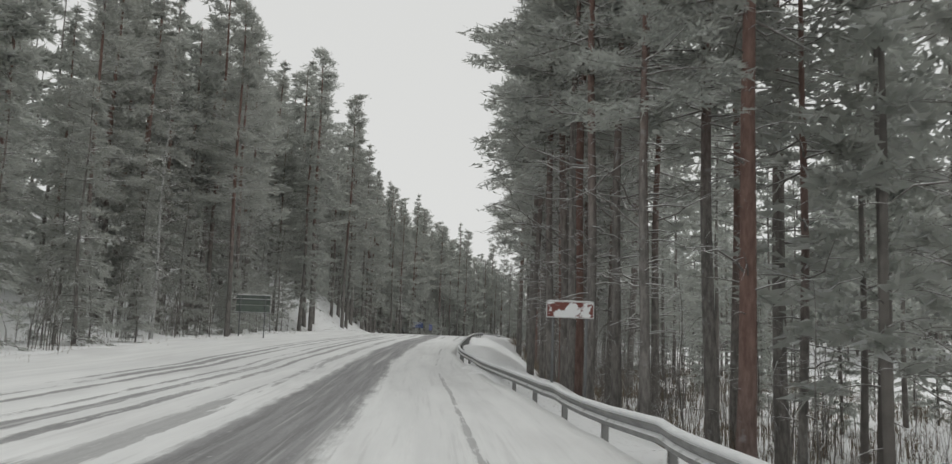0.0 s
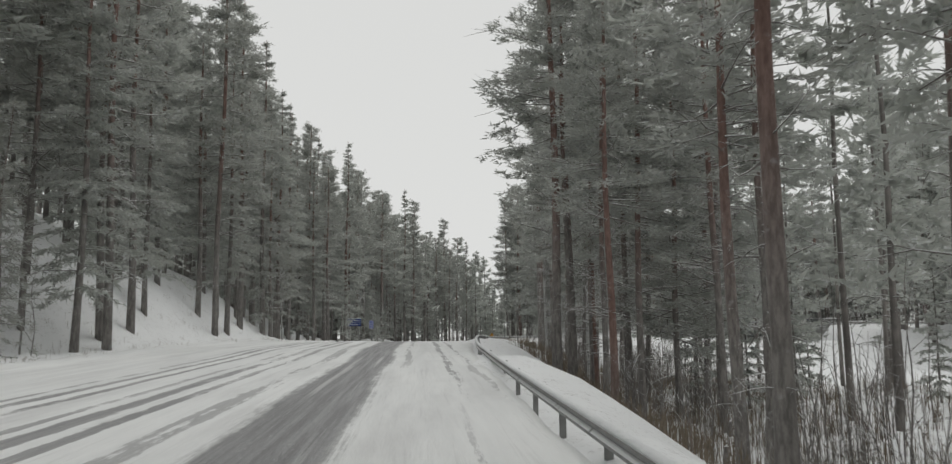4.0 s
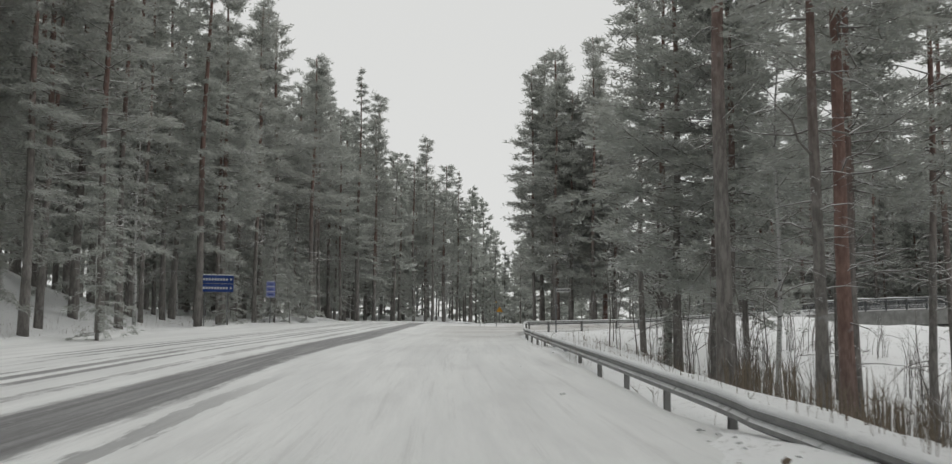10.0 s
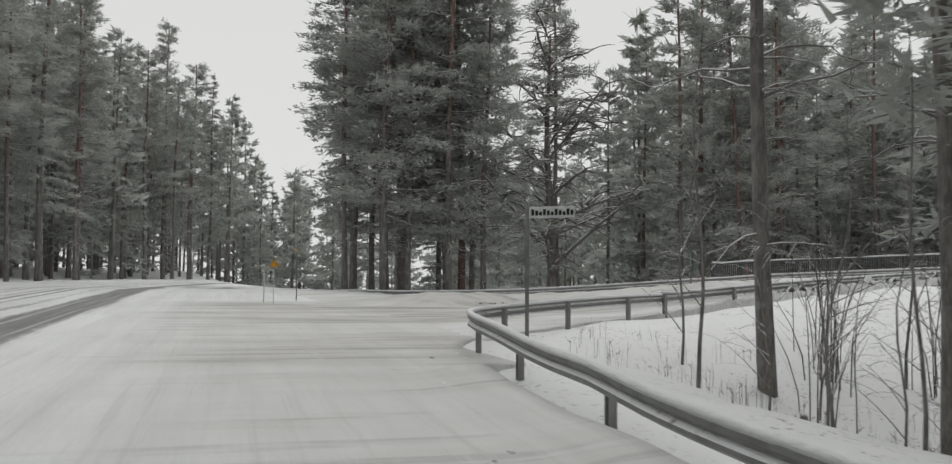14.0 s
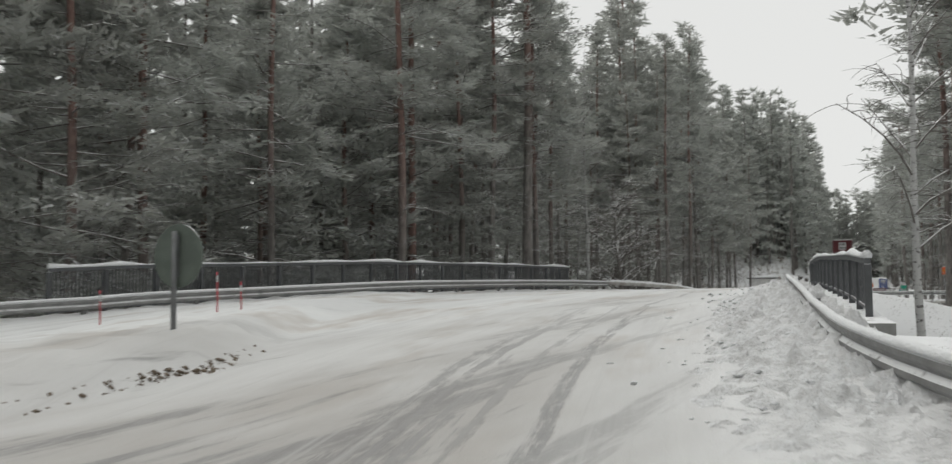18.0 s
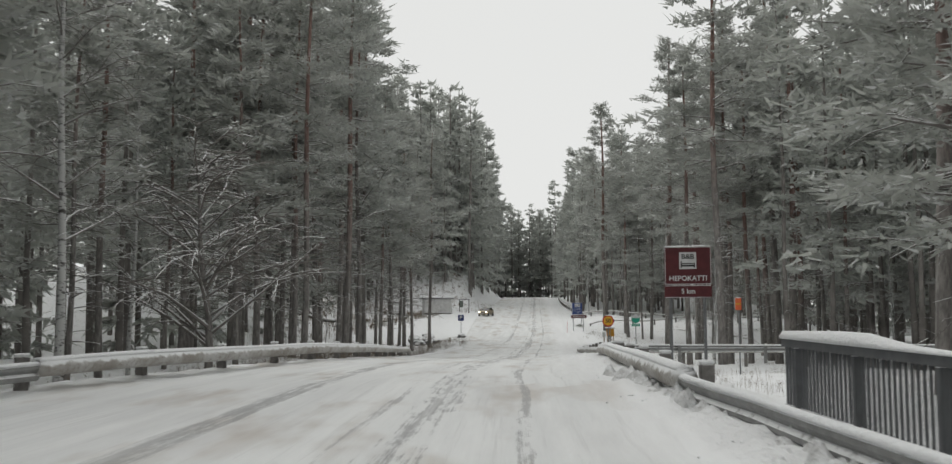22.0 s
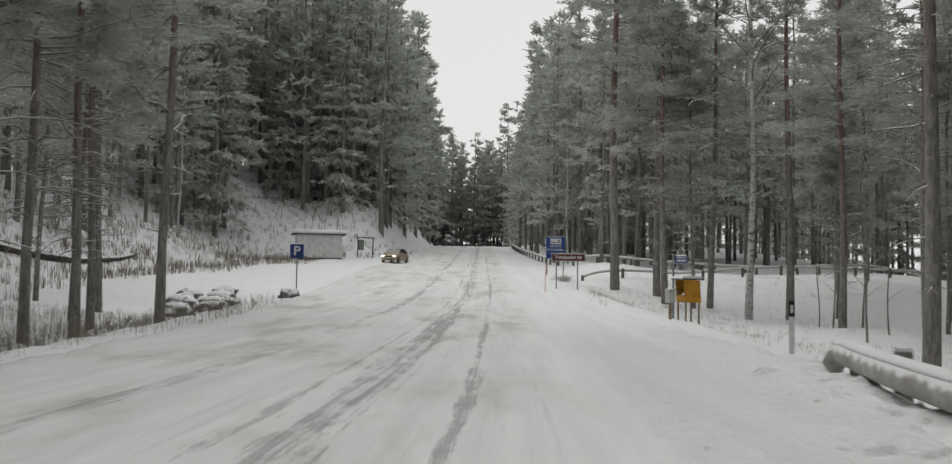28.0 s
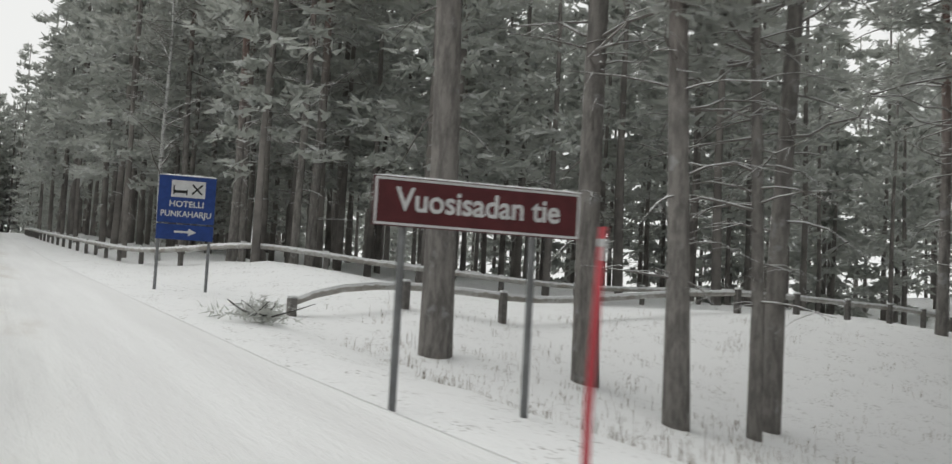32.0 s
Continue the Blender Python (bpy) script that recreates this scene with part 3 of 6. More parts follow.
def pine(seed, height=26.0, radius=0.26, crown=0.45, dead=30, limbs=52, reach=3.6, tufts=9, count=7, size=0.7, width=0.2, sides=9):
    """A pine: bare stubs and snowy boughs below, flat plates of needle sprays above."""
    rng = random.Random(seed)
    line = trunk_line(rng, height)
    trunk, leaf = Heap(), Heap()
    radii = [radius * (1.22 if k == 0 else (1 - 0.78 * (k / 8) ** 1.2)) for k in range(9)]
    trunk.tube(line if sides > 6 else line[::2], radii if sides > 6 else radii[::2], sides)
    for _ in range(dead):
        z = height * rng.uniform(0.1, crown + 0.1)
        length = 0.5 + 2.3 * rng.random() ** 1.6
        pts = limb(rng, spot(line, height, z), rng.uniform(0, 6.28), rng.uniform(-0.2, 0.45), length, rng.uniform(-1.1, -0.1))
        thick = 0.02 + 0.007 * length
        trunk.tube((pts[0], pts[1], pts[2], pts[4]), [thick, thick * 0.85, thick * 0.6, 0.008], 3, 1, False)
        for k in (2, 3):
            twig = limb(rng, pts[k], rng.uniform(0, 6.28), rng.uniform(-0.6, 0.4), length * 0.4, -0.5)
            trunk.tube((twig[0], twig[2], twig[4]), [0.013, 0.01, 0.004], 3, 1, False)
    if dead > 20:
        # a few long boughs low down that sweep up or droop, heavy with snow
        for _ in range(6):
            rise, bend = rng.choice(((-0.1, 0.8), (0.45, -0.9), (0.15, 0.3), (0.3, -0.5)))
            length = rng.uniform(1.8, 4.2)
            pts = limb(rng, spot(line, height, height * rng.uniform(0.2, crown + 0.12)), rng.uniform(0, 6.28), rise + rng.uniform(-0.15, 0.15), length, bend)
            pts = [pts[0]] + [p + Vector((rng.gauss(0, 0.09), rng.gauss(0, 0.09), rng.gauss(0, 0.09))) for p in pts[1:]]
            trunk.tube(pts, [0.042, 0.037, 0.031, 0.023, 0.009], 5, 1, False)
            for k in (1, 2, 3, 3, 4):
                twig = limb(rng, pts[k], rng.uniform(0, 6.28), rng.uniform(-0.3, 0.6), length * rng.uniform(0.2, 0.42), rng.uniform(-0.7, 0.3))
                trunk.tube((twig[0], twig[1], twig[2], twig[4]), [0.022, 0.018, 0.014, 0.005], 3, 1, False)
    for i in range(limbs):
        f = (i + rng.random()) / limbs
        z = height * (crown + (1 - crown) * f * 0.985)
        wide = (0.5 + 0.5 * math.sin(math.pi * min(1, f * 1.1 + 0.22))) * (1.04 - f) ** 0.5
        length = reach * wide * rng.uniform(0.5, 1.3) + 0.3
        pts = limb(rng, spot(line, height, z), rng.uniform(0, 6.28), rng.uniform(-0.35, 0.15) + 0.6 * f, length, rng.uniform(-0.3, 0.5))
        if sides > 6:
            trunk.tube((pts[0], pts[1], pts[2], pts[4]), [0.06 * (1.1 - f), 0.046 * (1.1 - f), 0.036 * (1.1 - f), 0.01], 4, 1, False)
            for k in (2, 3):
                twig = limb(rng, pts[k], rng.uniform(0, 6.28), rng.uniform(-0.2, 0.5), length * rng.uniform(0.25, 0.45), rng.uniform(-0.6, 0.3))
                trunk.tube((twig[0], twig[2], twig[4]), [0.022, 0.017, 0.006], 3, 1, False)
        away = (pts[-1] - pts[0]).normalized()
        across = away.cross(Vector((0, 0, 1))).normalized()
        clumps = []
        for k in range(max(2, int(tufts * 0.4 * (0.5 + wide)))):
            t = rng.uniform(0.3, 1.0) ** 0.7 * 3.99
            p = pts[int(t)].lerp(pts[int(t) + 1], t % 1)
            clumps.append(p + across * rng.gauss(0, 0.2 * length))
        for k in range(max(2, int(tufts * (0.55 + 0.6 * wide)))):
            p = rng.choice(clumps) + away * rng.gauss(0, 0.3) + across * rng.gauss(0, 0.3) + Vector((0, 0, rng.gauss(0.0, 0.09)))
            tuft(leaf, rng, p, away * 0.9, size, count, width, 0.2, 0.4)
    return trunk, leaf


def spruce(seed, height=23.0, radius=0.22, low=0.1, wide=3.0, whorls=30, per=6, tufts=7, count=3, size=0.64, width=0.19, sides=8):
    rng = random.Random(seed)
    line = trunk_line(rng, height, 0.12)
    trunk, leaf = Heap(), Heap()
    radii = [radius * (1.2 if k == 0 else (1 - 0.9 * k / 8)) for k in range(9)]
    trunk.tube(line if sides > 6 else line[::2], radii if sides > 6 else radii[::2], sides)
    for w in range(whorls):
        f = low + (0.99 - low) * (w + rng.uniform(0, 0.6)) / whorls
        out = wide * (1 - f) ** 0.8 * rng.uniform(0.8, 1.15) + 0.15
        for k in range(per):
            yaw = rng.uniform(0, 6.28)
            pts = limb(rng, spot(line, height, height * f + rng.uniform(-0.25, 0.25)), yaw, -0.05 + 0.45 * f, out * rng.uniform(0.7, 1.15), -0.75 + 0.5 * f)
            if k % 2 == 0 and sides > 6:
                trunk.tube((pts[0], pts[2], pts[4]), [0.03, 0.02, 0.008], 3, 1, False)
            away = (pts[-1] - pts[0]).normalized()
            for _ in range(max(2, int(tufts * (0.35 + 0.3 * out)))):
                t = rng.uniform(0.12, 1.0) * 3.99
                p = pts[int(t)].lerp(pts[int(t) + 1], t % 1)
                tuft(leaf, rng, p, away + Vector((0, 0, -0.5)), size, count, width, 0.1)
    return trunk, leaf


def birch(seed, height=20.0, radius=0.15, reach=4.0, low=0.3, boughs=26, twigs=9, rise=0.65):
    """A leafless tree with fine hanging twigs."""
    rng = random.Random(seed)
    line = trunk_line(rng, height, 0.6)
    trunk, leaf = Heap(), Heap()
    trunk.tube(line, [radius * (1.2 if k == 0 else (1 - 0.85 * k / 8)) for k in range(9)], 8)
    for i in range(boughs):
        f = low + (1 - low) * (i + rng.random()) / boughs
        length = reach * (1.15 - f) ** 0.6 * rng.uniform(0.7, 1.25)
        thick = radius / 0.15 * (1.45 if low < 0.15 else 1.35 if radius > 0.2 else 1.0)
        pts = limb(rng, spot(line, height, height * f * 0.97), rng.uniform(0, 6.28), rise + rng.uniform(-0.3, 0.3), length, rng.uniform(-0.8, 0.1))
        trunk.tube(pts, [0.055 * (1.2 - f) * thick, 0.045 * (1.2 - f) * thick, 0.03 * thick, 0.02 * thick, 0.01 * thick], 4, 1, False)
        for _ in range(twigs):
            t = rng.uniform(0.8, 3.99)
            p = pts[int(t)].lerp(pts[int(t) + 1], t % 1)
            twig = limb(rng, p, rng.uniform(0, 6.28), rng.uniform(-0.2, 0.6), length * rng.uniform(0.25, 0.5), -0.7)
            leaf.tube(twig, [0.016 * thick, 0.013 * thick, 0.011 * thick, 0.009 * thick, 0.005 * thick], 3, 0, False)
    return trunk, leaf


def shrub(seed, stems=11, tall=4.2):
    """A clump of thin bare stems that stand up out of the snow."""
    rng = random.Random(seed)
    trunk, leaf = Heap(), Heap()
    for _ in range(stems):
        x, y, h = rng.gauss(0, 0.45), rng.gauss(0, 0.45), tall * rng.uniform(0.45, 1.15)
        lean_x, lean_y = rng.gauss(0, 0.13) * h, rng.gauss(0, 0.13) * h
        pts = [Vector((x + lean_x * k * k, y + lean_y * k * k, h * k - (0.2 if k == 0 else 0))) for k in (0, 0.35, 0.7, 1.0)]
        trunk.tube(pts, [0.022, 0.019, 0.014, 0.006], 4, 0, False)
        for _ in range(4):
            at = pts[1].lerp(pts[3], rng.random())
            twig = limb(rng, at, rng.uniform(0, 6.28), rng.uniform(0.4, 1.1), rng.uniform(0.4, 0.9), 0.2)
            leaf.tube((twig[0], twig[2], twig[4]), [0.009, 0.007, 0.003], 3, 0, False)
    return trunk, leaf


def tree_kind(name, made, bark, leaf_mat, label, category, group, crown_label):
    """The first tree of its kind, out of which the others are copied."""
    trunk, leaf = made
    root = thing(name, Matrix.Identity(4), label, category, group)
    part("trunk", trunk.mesh(name + "_trunk", bark, TWIG, smooth=True), root)
    part("crown", leaf.mesh(name + "_crown", leaf_mat), root, crown_label)
    return root


PINE_SIZES = [(28, 0.25, 0.42, 30, 62, 4.5), (31, 0.295, 0.47, 34, 62, 4.9), (25, 0.19, 0.34, 30, 58, 3.4), (30, 0.2, 0.36, 34, 62, 3.8), (22, 0.15, 0.36, 40, 50, 2.9), (26, 0.2, 0.48, 50, 46, 3.4), (25, 0.21, 0.19, 16, 100, 4.2)]
SPRUCE_SIZES = [(28, 0.24, 0.08, 3.7, 34), (24, 0.2, 0.12, 3.3, 30), (30, 0.26, 0.18, 3.5, 34), (11, 0.1, 0.04, 2.1, 22), (5, 0.05, 0.04, 1.3, 14)]
BARE_SIZES = [(21, 0.16, 4.0, 0.3, 28), (17, 0.12, 2.9, 0.22, 26), (13, 0.24, 5.2, 0.24, 34), (10.5, 0.2, 6.4, 0.12, 40)]
SAPLING_SIZES = [(7.5, 0.045, 1.2, 0.2, 10), (4.4, 0.028, 1.2, 0.1, 12)]
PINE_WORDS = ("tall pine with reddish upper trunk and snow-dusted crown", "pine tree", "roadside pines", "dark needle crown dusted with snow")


def first_of(kind_id):
    """Builds the first tree of a kind; the close ones have finer needles."""
    sort, i = kind_id[:-1], int(kind_id[-1])
    if sort == "pine":
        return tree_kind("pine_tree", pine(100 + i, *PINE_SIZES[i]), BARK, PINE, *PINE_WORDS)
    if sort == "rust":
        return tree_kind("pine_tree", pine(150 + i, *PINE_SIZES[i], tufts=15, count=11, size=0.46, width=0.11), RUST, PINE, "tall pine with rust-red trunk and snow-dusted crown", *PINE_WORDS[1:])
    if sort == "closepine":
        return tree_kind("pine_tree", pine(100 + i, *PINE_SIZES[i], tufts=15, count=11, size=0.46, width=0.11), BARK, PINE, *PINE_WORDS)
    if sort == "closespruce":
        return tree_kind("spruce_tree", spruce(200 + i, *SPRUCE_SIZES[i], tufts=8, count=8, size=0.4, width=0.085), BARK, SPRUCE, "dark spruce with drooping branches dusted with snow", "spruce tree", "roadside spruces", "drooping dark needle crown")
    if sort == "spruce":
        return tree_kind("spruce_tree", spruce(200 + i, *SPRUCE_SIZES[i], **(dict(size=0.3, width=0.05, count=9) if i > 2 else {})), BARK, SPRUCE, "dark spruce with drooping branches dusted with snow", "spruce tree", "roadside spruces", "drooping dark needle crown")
    if sort == "birch":
        h, r, reach, low, n = BARE_SIZES[i]
        return tree_kind("birch_tree" if i < 2 else "bare_tree", birch(300 + i, h, r, reach, low, n, 12 if i < 2 else 16), BIRCH if i < 2 else BARK, TWIG, "leafless birch with pale trunk and snowy twigs" if i < 2 else "broad leafless tree with long snow-lined boughs", "birch tree" if i < 2 else "bare tree", "leafless trees", "fine twigs lined with snow")
    if sort == "shrub":
        return tree_kind("bare_shrub", shrub(340 + i, 11 + 4 * i, 4.4 - i), BARK, TWIG, "clump of thin bare stems in the snow", "shrub", "bare shrubs", "fine bare twigs")
    h, r, reach, low, n = SAPLING_SIZES[i]
    return tree_kind("sapling", birch(320 + i, h, r, reach, low, n, 5), BARK, TWIG, "slim leafless sapling in the snow", "sapling", "saplings", "thin bare twigs")


KINDS = {}


def plant(kind_id, x, y, scale=1.0, turn=None, sink=0.0):
    """Plants a tree of a kind at metres x, y."""
    rng = random.Random(int(x * 131 + y * 977))
    turn = rng.uniform(0, 360) if turn is None else turn
    m = pose(x, y, ground_at(x, y) - sink, rng.uniform(-1, 1), rng.uniform(-1, 1), turn) @ Matrix.Diagonal((scale, scale, scale, 1))
    if kind_id not in KINDS:
        KINDS[kind_id] = first_of(kind_id)
        KINDS[kind_id].matrix_basis = m
        return KINDS[kind_id]
    root = KINDS[kind_id]
    keep = root.matrix_basis.copy()
    root.matrix_basis = Matrix.Identity(4)
    made = copy_thing(root, m)
    root.matrix_basis = keep
    return made


# trees that stand out, at their places on the plan: kind, x, y, scale
LANDMARKS = [
    ("rust1", 6.1, 24.6, 1.0), ("pine5", 3.7, 23.2, 0.72), ("pine5", 4.6, 29.0, 1.0), ("pine5", 4.2, 31.4, 1.0), ("pine5", 3.2, 29.2, 0.95), ("pine5", 3.1, 34.0, 0.95), ("pine5", 2.9, 38.6, 1.0), ("pine3", 3.3, 37.8, 1.0), ("rust1", 3.5, 35.4, 0.85), ("pine5", 3.6, 40.1, 1.0),
    ("pine2", 5.4, 50.5, 1.0), ("rust0", 3.9, 45.4, 0.9), ("pine5", 4.2, 47.6, 1.0), ("pine3", 4.9, 53.1, 1.0), ("pine5", 2.8, 48.3, 1.0), ("pine2", 3.8, 55.6, 1.0), ("pine5", 2.9, 52.0, 1.0),
    ("pine1", 4.3, 93.0, 0.95), ("pine5", 5.0, 94.2, 1.0), ("rust0", 5.2, 85.5, 0.8), ("pine3", 7.2, 90.0, 1.0), ("pine6", 10.0, 95.0, 1.0), ("pine3", 8.2, 97.0, 1.0), ("pine2", 10.8, 91.0, 1.0), ("pine6", 12.5, 99.0, 1.0), ("birch1", 6.4, 92.5, 1.0), ("pine3", 9.6, 87.0, 1.0), ("pine3", 10.9, 105.0, 1.0), ("pine0", 14.4, 122.5, 1.0), ("rust0", 9.4, 123.1, 1.0),
    ("pine3", 13.4, 170.4, 1.0), ("pine0", 13.4, 165.9, 1.0), ("pine6", 12.9, 161.9, 1.2), ("pine3", 13.8, 159.8, 0.9), ("pine6", 14.7, 160.1, 1.2), ("birch1", 14.5, 154.5, 1.2), ("rust1", 12.9, 144.9, 1.0), ("pine3", 15.2, 149.5, 1.0), ("pine3", 16.8, 153.5, 1.1), ("pine6", 17.5, 166.8, 1.0), ("pine3", 20.5, 163.0, 1.0), ("pine3", 23.0, 158.0, 1.0), ("pine3", 19.0, 152.0, 1.0), ("pine5", 9.5, 116.1, 1.0), ("pine4", 8.7, 112.1, 1.05), ("birch0", 8.7, 111.0, 1.2), ("rust1", 8.4, 107.6, 1.0), ("birch1", 8.2, 127.5, 1.1), ("pine3", 11.0, 125.5, 1.0), ("pine5", 9.0, 120.5, 1.0), ("pine5", 9.2, 131.0, 1.0), ("pine3", 8.6, 123.5, 1.0), ("pine4", 7.6, 104.0, 1.0), ("pine5", 9.0, 101.5, 1.0), ("rust1", 14.5, 206.4, 1.05), ("pine0", 16.0, 208.5, 1.0), ("birch2", 23.5, 206.0, 1.75), ("pine5", 24.3, 206.8, 1.1),
    ("pine6", 13.8, 203.5, 1.1), ("pine6", 17.8, 206.2, 1.15), ("pine1", 46.6, 199.3, 0.95), ("pine1", 58.2, 199.4, 1.15), ("rust0", 49.0, 200.6, 1.1), ("pine5", 55.5, 200.0, 1.0), ("birch3", 79.0, 202.2, 1.0),
    ("pine4", 127.6, 207.4, 1.2), ("pine5", 137.5, 207.0, 1.0), ("pine5", 133.5, 207.8, 0.9), ("pine4", 141.0, 211.7, 1.1), ("pine5", 144.2, 212.5, 1.0), ("pine4", 113.4, 205.2, 1.1), ("pine5", 138.0, 214.9, 1.0), ("pine4", 150.6, 218.5, 1.0),
    ("pine1", 168.2, 192.7, 1.15), ("pine0", 167.4, 190.2, 1.1), ("pine0", 164.9, 190.0, 0.95), ("pine4", 165.3, 188.4, 0.95), ("pine5", 166.3, 187.3, 1.15), ("birch0", 163.2, 185.6, 1.7), ("pine1", 164.5, 183.3, 0.95), ("pine5", 173.5, 177.1, 1.0), ("pine4", 165.5, 180.6, 0.8), ("pine4", 164.2, 180.6, 0.75),
    ("sapling0", 160.2, 182.7, 1.1), ("sapling0", 159.6, 182.1, 1.4), ("pine0", 157.6, 182.1, 0.95), ("sapling0", 158.3, 181.0, 1.6), ("pine5", 173.2, 171.6, 1.0), ("pine4", 168.7, 169.5, 0.9), ("pine5", 151.8, 180.0, 1.15), ("sapling0", 150.9, 182.6, 1.5), ("pine4", 154.0, 178.5, 0.9), ("sapling0", 153.0, 181.2, 1.2), ("pine2", 170.0, 179.5, 1.0), ("birch0", 48.8, 181.2, 1.4), ("pine1", 71.0, 180.4, 1.0), ("pine6", 14.8, 210.5, 1.1), ("pine6", 19.0, 203.8, 1.0), ("pine3", 13.6, 209.2, 1.1), ("rust0", 18.7, 206.2, 1.15), ("pine6", 17.0, 213.0, 1.1), ("pine1", 120.6, 186.1, 1.0), ("pine0", 116.2, 184.8, 1.0), ("birch1", 118.5, 183.0, 1.1), ("spruce3", -7.2, 186.5, 0.9), ("spruce4", -6.6, 190.0, 1.0), ("spruce3", -8.5, 151.0, 0.8),
    ("pine6", 64.1, 181.2, 1.1), ("pine1", 65.5, 178.0, 1.0), ("pine0", 69.5, 176.0, 1.0), ("spruce4", 12.7, 163.0, 0.75), ("sapling1", 11.5, 167.5, 1.0), ("sapling1", 12.6, 166.0, 1.1), ("sapling0", 13.2, 163.5, 0.9), ("sapling1", 14.8, 167.3, 1.2), ("sapling0", 16.5, 166.0, 1.0), ("sapling0", 17.0, 171.0, 1.0), ("spruce4", -5.8, 195.0, 1.2), ("pine3", 12.6, 207.0, 1.0), ("pine2", 15.4, 204.6, 1.1), ("pine3", 19.6, 207.6, 1.0), ("spruce0", 18.4, 210.0, 1.0), ("spruce2", 14.0, 212.0, 1.1), ("spruce1", 29.5, 207.0, 1.1), ("spruce3", -8.8, 178.0, 0.7),
]
SPOTS = []


def free_of_road(x, y):
    """Whether a tree may stand here, on the plan."""
    lane, rail, low, high = plan_lane(y), np.interp(y, RAIL_Y, RAIL_X), np.interp(x, RX, RY), np.interp(x, LX, LY)
    if y < 169 and lane - 10.6 < x < rail + (5.4 if 100 < y < 135 or y < 62 else 4.2):
        return False
    if 169 <= y < 345 and lane - 9.8 < x < lane + (9.0 if y < 260 else 7.0):
        return False
    if 6 < x < 345 and low - 3.2 < y < high + (3.0 if x < 100 or x > 222 else 5.0):
        return False
    if 72 < x < 110 and 168 < y < 192 or 80 < x < 98 and 110 < y < 192:
        return False
    if 140 < x < 222 and low - 3 < y < high + 19:
        return False
    if 170.5 < x < 187 and 172 < y < 200 or abs((x - 187) * 0.8 + (y - 165) * 0.6) < 4.0 and 176 < x < 215 or 4 < x < 22 and 148 < y < 178:
        return False
    if 122 < x < 171 and 183.5 < y < 200:
        return False
    if 66 < x < 82 and 196 < y < 204.5:
        return False
    # a gap in the woods behind the big bare tree, laid along the camera's view of it
    if y > 206 and x < 60 and abs((x - 23.5) * 0.898 - (y - 206.0) * 0.44) < 2.6:
        return False
    return not (31 < x < 51 and 120 < y < 198)


valley = random.Random(12)
LANDMARKS += [("sapling%d" % (k % 2), valley.uniform(10.5, 25), valley.uniform(150, 171), valley.uniform(0.8, 1.3)) for k in range(20)]
LANDMARKS += [("shrub%d" % (k % 2), valley.uniform(13.5, 27), valley.uniform(148, 174), valley.uniform(0.75, 1.2)) for k in range(30)]
LANDMARKS += [("shrub%d" % (k % 2), valley.uniform(7, 22), valley.uniform(98, 150), valley.uniform(0.8, 1.3)) for k in range(22)]
LANDMARKS += [("shrub%d" % (k % 2), 3.5 + 0.05 * q + valley.uniform(0.5, 6), 62 + q, valley.uniform(0.6, 1.1)) for k, q in enumerate(range(0, 60, 3))]
for q in range(18, 86, 3):
    LANDMARKS.append((("spruce3", "shrub1", "spruce4", "sapling1")[valley.randrange(4)], float(plan_lane(q)) - valley.uniform(11.0, 12.6), q + valley.uniform(-1, 1), valley.uniform(0.8, 1.3)))
    LANDMARKS.append((("sapling0", "shrub0", "spruce3")[valley.randrange(3)], float(plan_lane(q)) - valley.uniform(12.2, 14.5), q + valley.uniform(-1, 1), valley.uniform(0.8, 1.3)))
LANDMARKS += [(("sapling0", "shrub0", "sapling1")[k % 3], valley.uniform(5.5, 15), valley.uniform(24, 98), valley.uniform(0.8, 1.4)) for k in range(66)]
for kind, x, y, s in LANDMARKS:
    SPOTS.append((x, y))
    plant("close" + kind if kind[:4] == "pine" or kind[:6] == "spruce" and kind[6] < "3" else kind, x * S, y * S, s)


def scatter(x0, x1, y0, y1, gap, choose, seed):
    """Places on a jittered lattice on the plan, clear of roads and of each other."""
    rng, out = random.Random(seed), []
    for y in np.arange(y0, y1, gap):
        for x in np.arange(x0, x1, gap):
            px, py = x + rng.uniform(-0.45, 0.45) * gap, y + rng.uniform(-0.45, 0.45) * gap
            r, size = rng.random(), rng.uniform(0.84, 1.12)
            pick = next((name for name, upto in choose if r < upto), None)
            if pick and free_of_road(px, py) and all((px - a) ** 2 + (py - b) ** 2 > (gap * 0.5) ** 2 for a, b in SPOTS):
                SPOTS.append((px, py))
                out.append((pick, px * S, py * S, size))
    return out


RIGHT = (("pine0", 0.22), ("pine1", 0.4), ("pine2", 0.48), ("pine3", 0.58), ("pine4", 0.7), ("pine5", 0.88), ("birch1", 0.95), ("spruce1", 1.0))
DENSE = (("pine0", 0.12), ("pine1", 0.22), ("pine2", 0.37), ("pine3", 0.52), ("pine4", 0.58), ("pine6", 0.78), ("birch1", 0.82), ("spruce1", 0.91), ("spruce2", 1.0))
SLIM = (("pine3", 0.28), ("pine2", 0.5), ("pine6", 0.72), ("pine4", 0.88), ("birch1", 0.93), ("pine5", 1.0))
LEFT = (("spruce0", 0.2), ("spruce1", 0.36), ("spruce2", 0.52), ("pine3", 0.72), ("pine0", 0.84), ("pine2", 0.96), ("birch1", 1.0))
TALL = (("pine1", 0.3), ("pine0", 0.5), ("pine5", 0.66), ("pine6", 0.76), ("birch1", 0.8), ("pine3", 1.0))
near = []
near += scatter(0, 11, 6, 158, 3.2, RIGHT, 1)
near += scatter(-20, -8, 14, 240, 3.1, LEFT, 2)
